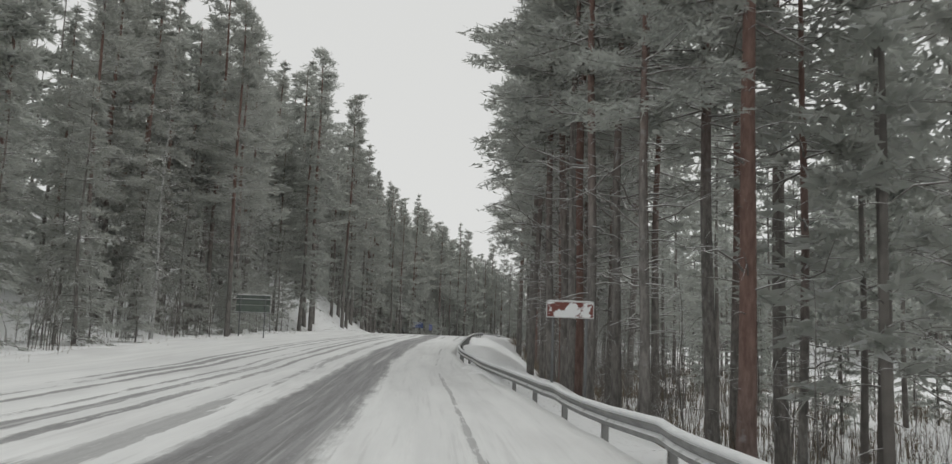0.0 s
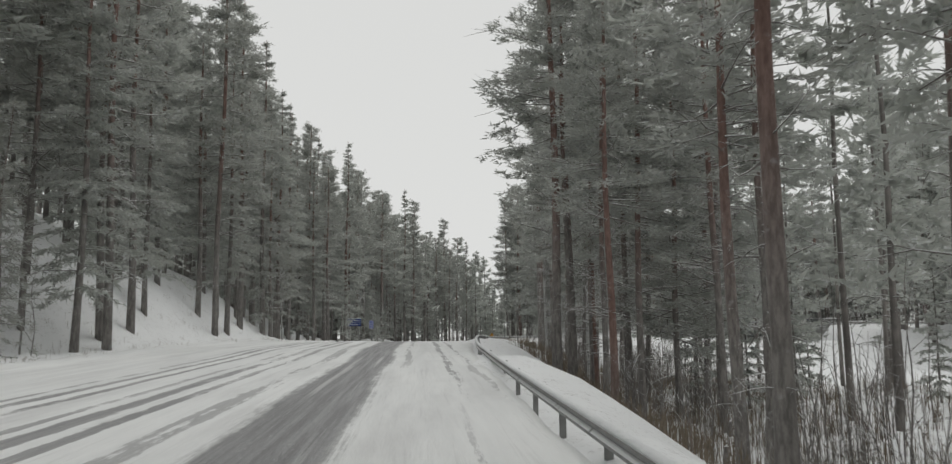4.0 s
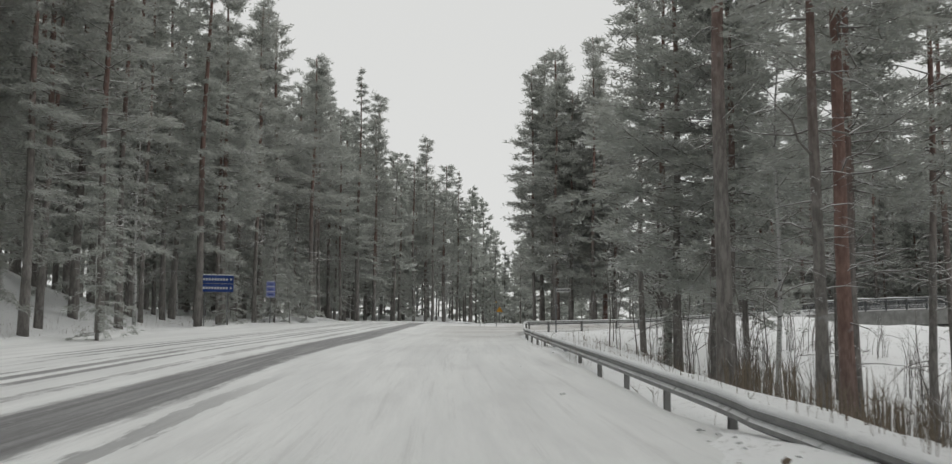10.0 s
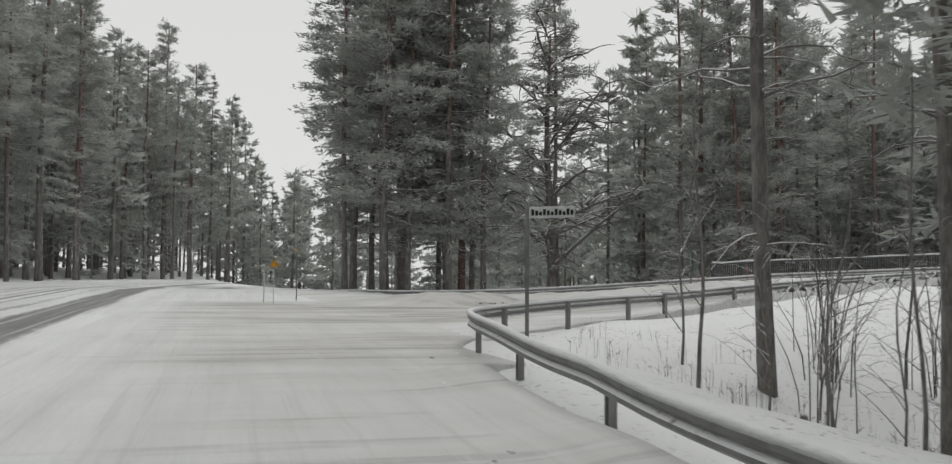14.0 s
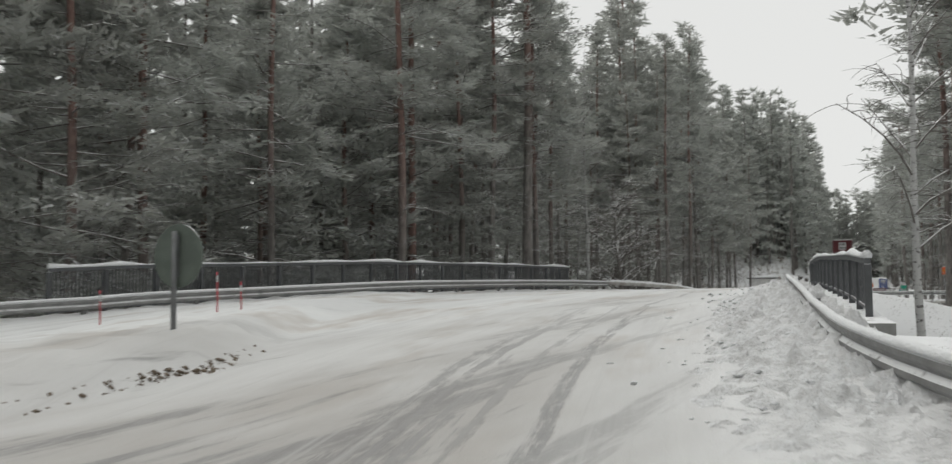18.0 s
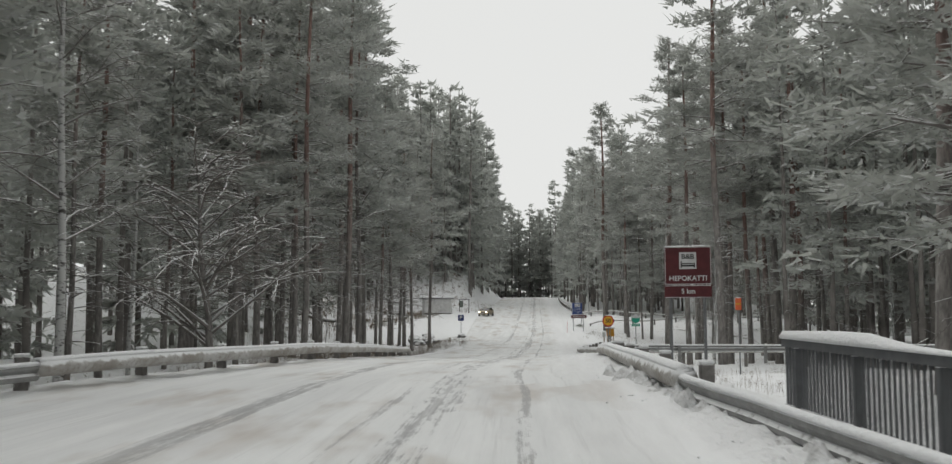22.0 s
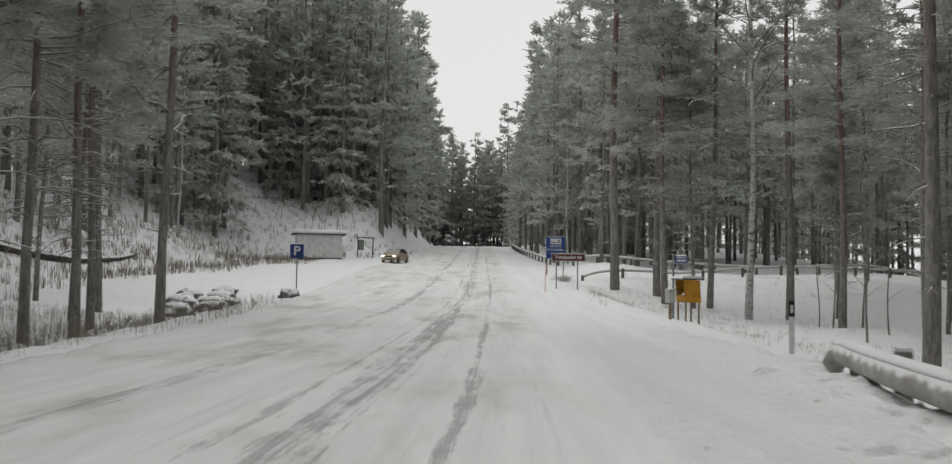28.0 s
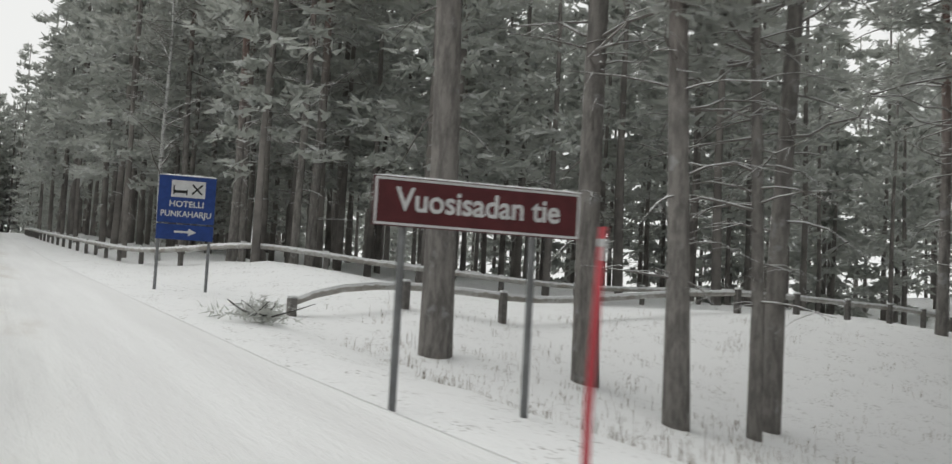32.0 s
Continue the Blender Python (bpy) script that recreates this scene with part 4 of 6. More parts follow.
near += [t for t in scatter(-9, 34, 196, 268, 3.3, LEFT, 10) if t[1] / S < plan_lane(t[2] / S)]
near += scatter(10, 62, 199, 209, 3.0, DENSE, 3)
near += scatter(62, 140, 199, 212, 3.3, SLIM, 4)
near += [(k, x, y, s * 1.22) for k, x, y, s in scatter(100, 141, 172, 194, 4.1, TALL, 5) + scatter(141, 170, 167, 184, 5.6, TALL, 35)]
near += [(k, x, y, s * 1.35) for k, x, y, s in scatter(58, 80, 160, 181, 3.6, DENSE, 6)]
near += scatter(186, 250, 186, 206, 3.8, RIGHT, 7)
near += scatter(150, 206, 224, 236, 3.6, RIGHT, 8)
bank = scatter(206, 345, 216, 250, 4.0, (("pine0", 0.2), ("pine1", 0.4), ("pine3", 0.7), ("spruce2", 1.0)), 9)
EDGES = [(RAIL_X[i], RAIL_Y[i]) for i in range(1, len(RAIL_X))] + [(plan_lane(q) - 10, q) for q in range(0, 230, 8)]
EDGES += [(q, 183.0) for q in range(122, 172, 5)] + [(plan_lane(q) - 10, q) for q in range(200, 266, 6)]
EDGES += [(q, float(np.interp(q, LX, LY))) for q in range(10, 160, 6)] + [(q, float(np.interp(q, RX, RY))) for q in range(50, 200, 6)] + [(0.2, q) for q in range(36, 84, 6)] + [(3.5 + 0.05 * (q - 126), q) for q in range(90, 155, 6)]
near.sort(key=lambda t: min((t[1] / S - a) ** 2 + (t[2] / S - b) ** 2 for a, b in EDGES))
counted, far = {"pine": len([t for t in LANDMARKS if t[0][:4] == "pine"])}, []
for kind, x, y, s in near:
    sort = kind.rstrip("0123456789")
    counted[sort] = counted.get(sort, 0) + 1
    s *= 0.87 if x < -8 * S and y < 54 * S else 1.2 if x > 95 * S and y > 198 * S else 1.15 if x > 180 * S else 1.06 if y > 196 * S and x < 12 * S else 1.0
    if counted[sort] > (270 if sort == "pine" else 150):
        far.append(("c%d" % (int(x) % 3), x, y, s))
    else:
        plant("close" + kind if sort == "pine" and counted[sort] < 150 or sort == "spruce" and counted[sort] < 45 else kind, x, y, s)
far += [("d%d" % (int(x) % 3) if kind[0] == "p" else "e0", x, y, s * 1.45) for kind, x, y, s in bank]
for k, (kind, x, y, s) in enumerate(scatter(3, 26, 20, 176, 6.5, (("sapling0", 0.3), ("sapling1", 0.5)), 31) + scatter(56, 168, 168, 192, 7.0, (("sapling0", 0.25), ("sapling1", 0.5)), 32) + scatter(98, 140, 203, 212, 4.0, (("sapling0", 0.3), ("sapling1", 0.6)), 33)):
    plant(kind, x, y, s)

# farther woods, joined by what they are made of
FAR_KINDS = {"p%d" % i: pine(400 + i, 28 + 1.5 * i, 0.24, 0.24 + 0.06 * i, 0, 46, 4.6, 4, 4, 1.3, 0.5, 5) for i in range(3)}
FAR_KINDS |= {"s%d" % i: spruce(500 + i, 26 + 3 * i, 0.22, 0.06, 4.2, 16, 5, 4, 3, 1.3, 0.48, 5) for i in range(2)}
FAR_KINDS |= {"d%d" % i: pine(410 + i, 28 + 1.5 * i, 0.24, 0.2 + 0.06 * i, 0, 44, 4.4, 6, 4, 1.0, 0.48, 5) for i in range(3)}
FAR_KINDS |= {"e0": spruce(510, 27, 0.22, 0.06, 4.2, 20, 6, 5, 3, 0.95, 0.4, 5)}
FAR_KINDS |= {"c%d" % i: pine(420 + i, 26 + 2 * i, 0.2, 0.2 + 0.06 * i, 8, 54, 3.8, 7, 5, 0.8, 0.32, 5) for i in range(3)}
FAR_C = (("c0", 0.35), ("c1", 0.7), ("c2", 1.0))
FAR_KINDS |= {"w%d" % i: pine(430 + i, 28 + 1.5 * i, 0.24, 0.18 + 0.06 * i, 0, 44, 4.6, 6, 4, 1.2, 0.58, 5) for i in range(3)}
FAR_W = (("w0", 0.28), ("w1", 0.52), ("w2", 0.75), ("e0", 1.0))
FAR_D = (("d0", 0.28), ("d1", 0.52), ("d2", 0.75), ("e0", 1.0))
FAR_R = (("p0", 0.3), ("p1", 0.6), ("p2", 0.8), ("s0", 1.0))
FAR_L = (("p0", 0.15), ("p1", 0.3), ("p2", 0.5), ("s0", 0.75), ("s1", 1.0))
far += [(k, x, y, s * 0.42) for k, x, y, s in scatter(11, 30, 30, 118, 5.0, (("e0", 0.7),), 36)]
far += scatter(11, 19, 0, 165, 4.4, FAR_C, 22)
far += scatter(19, 34, 0, 165, 5.6, FAR_C, 11)
far += [(k, x, y, s * 1.4) for k, x, y, s in scatter(58, 190, 156, 172, 4.2, FAR_C, 23)]
far += scatter(186, 216, 166, 212, 4.4, FAR_C, 24)
far += scatter(190, 236, 128, 166, 4.6, FAR_D, 25)
far += scatter(150, 236, 116, 138, 6.5, FAR_W, 26)
far += scatter(-38, -20, 5, 250, 5.4, FAR_L, 12)
far += [(k, x, y, s * 0.85) for k, x, y, s in scatter(-30, 60, 238, 320, 4.6, FAR_W, 13)]
far += scatter(8, 70, 209, 218, 4.8, FAR_D, 18)
far += scatter(8, 70, 218, 240, 5.6, FAR_W, 27)
far += scatter(60, 100, 245, 330, 5.0, FAR_L, 19)
far += scatter(62, 160, 212, 245, 5.0, FAR_R, 14)
far += scatter(58, 196, 138, 156, 5.4, FAR_D, 15)
far += scatter(150, 345, 226, 258, 5.0, FAR_L, 16)
far += scatter(190, 345, 156, 212, 5.4, FAR_R, 17)
far += [(kind, x, y, s * 1.2) for kind, x, y, s in scatter(340, 372, 190, 265, 3.5, FAR_D, 20)]


def far_wood(name, slot, mats, label):
    arrays = {k: np.array(m[slot].v) for k, m in FAR_KINDS.items()}
    tris, ids = {}, {}
    for k, m in FAR_KINDS.items():
        tris[k] = np.array([(f[0], f[i], f[i + 1]) for f in m[slot].f for i in range(1, len(f) - 1)])
        ids[k] = np.array([q for f, q in zip(m[slot].f, m[slot].m) for i in range(1, len(f) - 1)])
    V, F, M, n = [], [], [], 0
    for kind, x, y, s in far:
        a = (x * 7.3 + y * 3.1) % 6.28
        v = arrays[kind] * s
        c, d = math.cos(a), math.sin(a)
        V.append(np.stack([v[:, 0] * c - v[:, 1] * d + x, v[:, 0] * d + v[:, 1] * c + y, v[:, 2] + float(land_z(x, y))], -1))
        F.append(tris[kind] + n)
        M.append(ids[kind])
        n += len(v)
    V, F = np.concatenate(V), np.concatenate(F)
    me = bpy.data.meshes.new(name)
    me.vertices.add(len(V))
    me.vertices.foreach_set("co", V.astype(np.float32).ravel())
    me.loops.add(F.size)
    me.loops.foreach_set("vertex_index", F.astype(np.int32).ravel())
    me.polygons.add(len(F))
    me.polygons.foreach_set("loop_start", np.arange(0, F.size, 3, dtype=np.int32))
    for m in mats:
        me.materials.append(m)
    me.polygons.foreach_set("material_index", np.concatenate(M).astype(np.int32))
    me.update(calc_edges=True)
    me.validate()
    return tagged(new(name, me), label, "woods", kind="stuff")


far_wood("far_tree_trunks", 0, (FARBARK, TWIG), "slim trunks and snowy branches of the woods behind")
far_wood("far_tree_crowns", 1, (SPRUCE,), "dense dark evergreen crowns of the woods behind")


# ---- guard rails ----
W_BEAM = [(-0.03, 0.15), (0.0, 0.155), (0.05, 0.11), (0.05, 0.06), (0.0, 0.01), (0.0, -0.01), (0.05, -0.06), (0.05, -0.11), (0.0, -0.155), (-0.03, -0.15), (0.02, -0.10), (0.02, -0.06), (-0.03, -0.01), (-0.03, 0.01), (0.02, 0.06), (0.02, 0.10)]


def ring(r, n=10, flat=1.0):
    return [(r * math.cos(2 * math.pi * k / n), r * flat * math.sin(2 * math.pi * k / n)) for k in range(n)]


def guard_rail(xy, label, top=0.6, gap=3.4, face=1, deep=1.0, pipe=0.0, offset=0.0, post_kind="steel", snow=0.05, ends=(True, True), back=0.12, road=True, lift_at=None):
    """A rail on posts along a line on the ground; face: the side of the road, 1 left of the line's way, -1 right."""
    line = smooth_line([(x * S, y * S) for x, y in xy], 1.0)
    base = [(float(road_z(p.x, p.y)) + 0.03 if road else ground_at(p.x, p.y)) + offset for p in line]
    if lift_at:
        base = [b + lift_at(p.x / S, p.y / S) for b, p in zip(base, line)]
    for _ in range(3):
        base = [(base[max(i - 1, 0)] + base[i] + base[min(i + 1, len(base) - 1)]) / 3 for i in range(len(base))]
    sag = [0.0] * len(line)
    for e, flag in ((0, ends[0]), (-1, ends[1])):
        if flag:
            for k, d in enumerate((0.42, 0.2, 0.05)):
                sag[k if e == 0 else -1 - k] = d
    mid = [b + top - (pipe if pipe else 0.16 * deep) - s for b, s in zip(base, sag)]
    root = thing("guard_rail", Matrix.Identity(4), label, "guard rail", "road guard rails")
    beam, cap = Heap(), Heap()
    if pipe:
        beam.add(*sweep(ring(pipe), line, mid))
        crown = [(u, pipe * 0.72 + (h if h > 0 else h * 0.3)) for u, h in ring(pipe * 0.74, 10, 0.62)]
    else:
        beam.add(*sweep([(-u * face, h * deep) for u, h in W_BEAM], line, mid))
        crown = [(-u * face, 0.13 * deep + h) for u, h in ((-0.05, 0.0), (0.06, 0.0), (0.075, 0.03), (0.04, 0.07), (-0.02, 0.075), (-0.06, 0.04))]
    rng = random.Random(len(line))
    lift = [0.75 + snow * 6 * abs(math.sin(i * 0.31) * math.sin(i * 0.127 + 1)) for i in range(len(line))]
    cap.add(*sweep(crown, line, [m - 0.004 * rng.random() for m in mid], [1.0 + 0.25 * (q - 1) for q in lift]))
    part("beam", beam.mesh("beam", PIPE if pipe else STEEL, smooth=bool(pipe)), root)
    part("snow_cover", cap.mesh("snow_cover", SNOW_CAP, smooth=True), root, "soft snow lying along the beam")
    post = Heap()
    if post_kind == "steel":
        for lo, hi in (((-0.07, -0.045, -0.6), (0.07, -0.036, 0)), ((-0.07, -0.036, -0.6), (-0.06, 0.05, 0)), ((0.06, -0.036, -0.6), (0.07, 0.05, 0))):
            post.box(lo, hi)
    else:
        post.box((-0.1, -0.1, -1.0), (0.1, 0.1, 0.0), 0, 0.015)
        post.box((-0.105, -0.105, 0.0), (0.105, 0.105, 0.045), 1, 0.02)
    me = post.mesh("post", WOODPOST if post_kind != "steel" else STEEL, SNOW_CAP)
    for p, way in along(line, gap):
        right = Vector((way.y, -way.x)) * (back * face)
        q = p + right
        k = min(range(len(line)), key=lambda i: (line[i] - p).length)
        part("post", me, root, m=pose(q.x, q.y, mid[k] + (0.1 if post_kind == "steel" else pipe + 0.03), 0, 0, math.degrees(math.atan2(way.y, way.x))) @ Matrix.Diagonal((1, 1, 1.3, 1)))
    return root


R1 = [(x, y) for x, y in zip(RAIL_X, RAIL_Y) if y < 166] + [(7.4, 169.0), (9.0, 171.4), (12.0, 174.4), (14.5, 176.4)]
guard_rail(R1, "steel guard rail capped with snow along the road bend", 0.44, 4.2, 1, deep=0.85, ends=(False, False), lift_at=lambda x, y: 0.26 * float(step(158, 168, y)))
guard_rail([(14.5, 176.4), (20.0, 179.1), (26.0, 180.7), (40, 183.7), (54, 186.3), (57.2, 186.9)], "guard rail half buried in ploughed snow at the bridge", 0.5, 4.2, 1, ends=(False, False), lift_at=lambda x, y: 0.2 * float(1 - step(15, 24, x)))
guard_rail([(56.8, 186.8), (61, 187.35), (70, 188.2), (77, 188.7), (80.8, 188.8)], "round snow-covered guard rail on short posts", 0.64, 4.0, 1, pipe=0.19, post_kind="wood", ends=(False, True), back=0.31)
guard_rail([(80.0, 188.3), (81.6, 187.2), (82.5, 184.6), (82.3, 178), (80, 166)], "bare grey steel guard rail turning off into the side road", 0.66, 4.0, 1, ends=(False, False), snow=0.02)
guard_rail([(100.5, 168), (98.2, 177), (97.3, 184), (97.0, 188), (97.8, 190.2), (100.5, 191.0), (108, 191.1), (116, 191.0), (120.6, 190.6)], "round snow-covered guard rail curving off the road", 0.64, 4.0, 1, pipe=0.19, post_kind="wood", ends=(False, True), back=0.31)
guard_rail([(10.5, 202.6), (16.3, 199.6), (22, 197.2), (28, 195.6), (40, 195.4), (54, 195.4), (58, 195.3)], "long steel guard rail before the woods and the bridge", 0.54, 4.2, -1, ends=(True, False), offset=0.05, lift_at=lambda x, y: -0.38 * float(1 - step(10.5, 18, x)))
guard_rail([(58, 195.3), (66, 195.2), (76, 196.0), (85, 197.4), (94.7, 198.8)], "snow-covered guard rail at the wooded roadside", 0.66, 4.2, -1, pipe=0.17, post_kind="wood", ends=(False, True), back=0.31)
guard_rail([(171.3, 194.6), (173.2, 190), (175.5, 183), (179.0, 174), (185, 163), (193, 150), (203, 138)], "grey guard rail with snow at the forest side road", 0.62, 3.6, 1, pipe=0.11, post_kind="wood", ends=(True, False), offset=0.2, road=False)
guard_rail([(262, 206.5), (232, 203.2), (205, 199.2), (192, 196.5), (186, 191), (186, 183), (189, 173), (196, 163), (208, 150)], "long snowy guard rail behind the forest trees", 0.7, 4.2, -1, pipe=0.13, post_kind="wood", ends=(False, False), offset=0.2, road=False)


# ---- the bridge ----
def parapet(points, label, height=1.0):
    line = smooth_line([(x * S, y * S) for x, y in points], 1.2)
    z = [float(road_z(p.x, p.y)) + 0.12 for p in line]
    root = thing("bridge_parapet", Matrix.Identity(4), label, "parapet", "bridge parapets")
    part("top_rail", Heap().add(*sweep([(-0.06, -0.05), (0.06, -0.05), (0.06, 0.05), (-0.06, 0.05)], line, [h + height - 0.05 for h in z])).mesh("top_rail", PARAPET), root)
    part("bottom_rail", Heap().add(*sweep([(-0.03, -0.03), (0.03, -0.03), (0.03, 0.03), (-0.03, 0.03)], line, [h + 0.12 for h in z])).mesh("bottom_rail", PARAPET), root)
    rng = random.Random(5)
    part("snow_cover", Heap().add(*sweep([(-0.08, 0.0), (0.08, 0.0), (0.09, 0.04), (0.03, 0.085), (-0.04, 0.08), (-0.09, 0.03)], line, [h + height for h in z], [rng.choice((0.35, 0.7, 1.0, 1.2, 1.7)) for _ in line])).mesh("snow_cover", SNOW_CAP, smooth=True), root, "snow ridge on the top rail")
    post = Heap().box((-0.05, -0.06, -0.25), (0.05, 0.06, height - 0.1), 0, 0.008).mesh("post", PARAPET)
    slat = Heap().box((-0.024, -0.012, 0.12), (0.024, 0.012, height - 0.1)).mesh("slat", PARAPET)
    for n, (p, way) in enumerate(along(line, 0.135)):
        h = float(np.interp(p.x, [q.x for q in line], z))
        part("post" if n % 15 == 0 else "slat", post if n % 15 == 0 else slat, root, m=pose(p.x, p.y, h, 0, 0, math.degrees(math.atan2(way.y, way.x))))
    return root


parapet([(27.0, 180.15), (33, 181.4), (40, 182.9), (47, 184.3), (54.3, 185.6), (55.8, 185.85)], "dark steel bridge parapet with upright slats and snow")
parapet([(27.7, 196.4), (40, 196.4), (56.2, 196.5)], "dark steel bridge parapet beside the woods", 1.35)
v, fcs = [], []
deck_x = np.arange(34.5, 75.5, 1.0)
for x in deck_x:
    lo, hi = float(right_y(x)) - 0.75, 262.0
    z = float(road_z(x, 250))
    v += [(x, lo, z - 1.2), (x, lo, z + 0.1), (x, lo + 0.6, z + 0.1), (x, lo + 0.6, z - 0.05), (x, hi - 0.5, z - 0.05), (x, hi - 0.5, z + 0.12), (x, hi, z + 0.12), (x, hi, z - 1.2)]
for i in range(len(deck_x) - 1):
    for k in range(8):
        a, b = i * 8 + k, i * 8 + (k + 1) % 8
        fcs.append((a, a + 8, b + 8, b))
fcs += [tuple(range(8)), tuple(range(len(v) - 1, len(v) - 9, -1))]
bridge = thing("bridge", Matrix.Identity(4), "concrete road bridge with snow over a low cut", "bridge", kind="structure")
part("deck", Heap().add(v, fcs).mesh("deck", CONCRETE), bridge)
for x0, x1 in ((33.2, 36.0), (69.0, 75.0)):
    lo = float(right_y(x0)) - 0.5
    part("abutment", Heap().box((x0, lo, 4.0), (x1, 261.8, float(road_z(x0, 250)) - 0.7), 0, 0.05).mesh("abutment", CONCRETE), bridge)

for x in (41.5, 45.0):
    for y in (float(right_y(x)) + 1.6, float(right_y(x)) + 9.0, 257.0):
        part("pier", Heap().tube([(x - 1.6, y, 6.0), (x, y, float(road_z(x, 250)) - 1.0)], [0.42, 0.5], 10).mesh("pier", CONCRETE, smooth=True), bridge)


# ---- signs, posts and other roadside things ----
BLUE = plain("sign_blue", (0.02, 0.055, 0.22), 0.45, 0, 0.2, 5.0)
PALE_BLUE = plain("sign_pale_blue", (0.2, 0.23, 0.48), 0.5, 0, 0.2, 5.0)
NAVY = plain("sign_navy", (0.025, 0.045, 0.17), 0.5, 0, 0.2, 5.0)
BROWN = plain("sign_brown", (0.10, 0.022, 0.025), 0.5, 0, 0.2, 5.0)
WHITE = plain("sign_white", (0.62, 0.62, 0.62), 0.5, 0, 0.12, 5.0)
YELLOW = plain("sign_yellow", (0.72, 0.4, 0.04), 0.5, 0, 0.12, 5.0)
RED = plain("sign_red", (0.45, 0.04, 0.03), 0.5, 0, 0.15, 5.0)
ROSE = plain("marker_red", (0.55, 0.07, 0.09), 0.5, 0, 0.15, 5.0)
SIGNAL = plain("sign_orange_red", (0.62, 0.13, 0.05), 0.5, 0, 0.15, 5.0)
GREEN = plain("sign_green", (0.03, 0.34, 0.23), 0.5, 0, 0.15, 5.0)
BLACK = plain("sign_black", (0.02, 0.02, 0.02), 0.6, 0, 0.15, 5.0)
POLE = plain("grey_pole", (0.22, 0.225, 0.23), 0.55, 0.4, 0.2, 6.0)
BACK = plain("sign_back", (0.16, 0.19, 0.165), 0.6, 0.1, 0.2, 3.0, True)
ORANGE = plain("orange_paint", (0.55, 0.27, 0.03), 0.6, 0, 0.25, 2.5)
TIMBER = plain("raw_timber", (0.33, 0.24, 0.15), 0.85, 0, 0.3, 7.0)
DARKWOOD = plain("dark_wood", (0.05, 0.045, 0.04), 0.9, 0, 0.4, 7.0, True)
HUTWALL = plain("hut_boards", (0.66, 0.66, 0.65), 0.8, 0, 0.2, 2.0)
MAILBOX = plain("mailbox_plastic", (0.5, 0.51, 0.5), 0.5, 0, 0.12, 4.0)


def plastered_board():
    m = Mat("snow_plastered_board", 0.6)
    m.color(m.mix(m.ramp(m.noise(3.2, 4), 0.44, 0.5), (0.19, 0.07, 0.06), SNOW))
    return m.mat


def words(text, size, thick=0.003):
    """A mesh of letters in the built-in font, standing upright and facing -y, about its middle."""
    curve = bpy.data.curves.new("words", "FONT")
    curve.body, curve.size, curve.extrude = text, size, thick
    curve.offset = size * 0.018
    curve.align_x, curve.align_y = "CENTER", "CENTER"
    temp = bpy.data.objects.new("words", curve)
    me = bpy.data.meshes.new_from_object(temp)
    bpy.data.objects.remove(temp)
    me.transform(pose(0, 0, 0, 90))
    return me


def lettering(root, name, text, size, x, z, y, mat, wide=1.0):
    me = words(text, size)
    me.transform(Matrix.Diagonal((wide, 1, 1, 1)))
    me.materials.clear()
    me.materials.append(mat)
    return part(name, me, root, m=pose(x, y, z))


def slab(x0, x1, z0, z1, y0, y1, mat, name="panel", chamfer=0.004):
    return Heap().box((x0, y0, z0), (x1, y1, z1), 0, chamfer).mesh(name, mat)


def disc(r, y0, y1, z, n=32):
    h = Heap()
    v = [(r * math.cos(2 * math.pi * k / n), y, z + r * math.sin(2 * math.pi * k / n)) for y in (y0, y1) for k in range(n)]
    f = [tuple(range(n)), tuple(range(2 * n - 1, n - 1, -1))] + [(k, n + k, n + (k + 1) % n, (k + 1) % n) for k in range(n)]
    return h.add(v, f)


def ridge(x0, x1, z, y0, y1, tall=0.06, seed=1):
    """Snow lying along a narrow top edge."""
    rng, n = random.Random(seed), max(4, int((x1 - x0) / 0.12))
    v, f = [], []
    for i in range(n + 1):
        x, t = x0 + (x1 - x0) * i / n, tall * rng.uniform(0.6, 1.2) * (0.5 if i in (0, n) else 1)
        v += [(x, y0, z), (x, y0 + 0.2 * (y1 - y0), z + t * 0.8), (x, (y0 + y1) / 2, z + t), (x, y1 - 0.2 * (y1 - y0), z + t * 0.8), (x, y1, z)]
    for i in range(n):
        f += [(5 * i + k, 5 * i + k + 1, 5 * i + k + 6, 5 * i + k + 5) for k in range(4)]
    f += [(0, 1, 2, 3, 4), tuple(5 * n + k for k in (4, 3, 2, 1, 0))]
    return Heap().add(v, f).mesh("snow_cover", SNOW_CAP, smooth=True)


def sign_root(name, x, y, heading, label, category="road sign", group="", z=None):
    """A thing that stands on the ground at plan x, y with its front turned to heading (degrees; -90 faces -x)."""
    z = ground_at(x * S, y * S) if z is None else z
    return thing(name, pose(x * S, y * S, z, 0, 0, heading), label, category, group)


def poles(root, xs, top, r=0.038, y=0.05, mat=None, low=-0.5):
    for x in xs:
        part("pole", Heap().tube([(x, y, low), (x, y, top * 0.5), (x, y, top)], [r] * 3, 10).mesh("pole", mat or POLE, smooth=True), root)


def up_to(x, y, plan_z):
    """Height over the ground of a point of the plan."""
    return plan_z * S - ground_at(x * S, y * S)


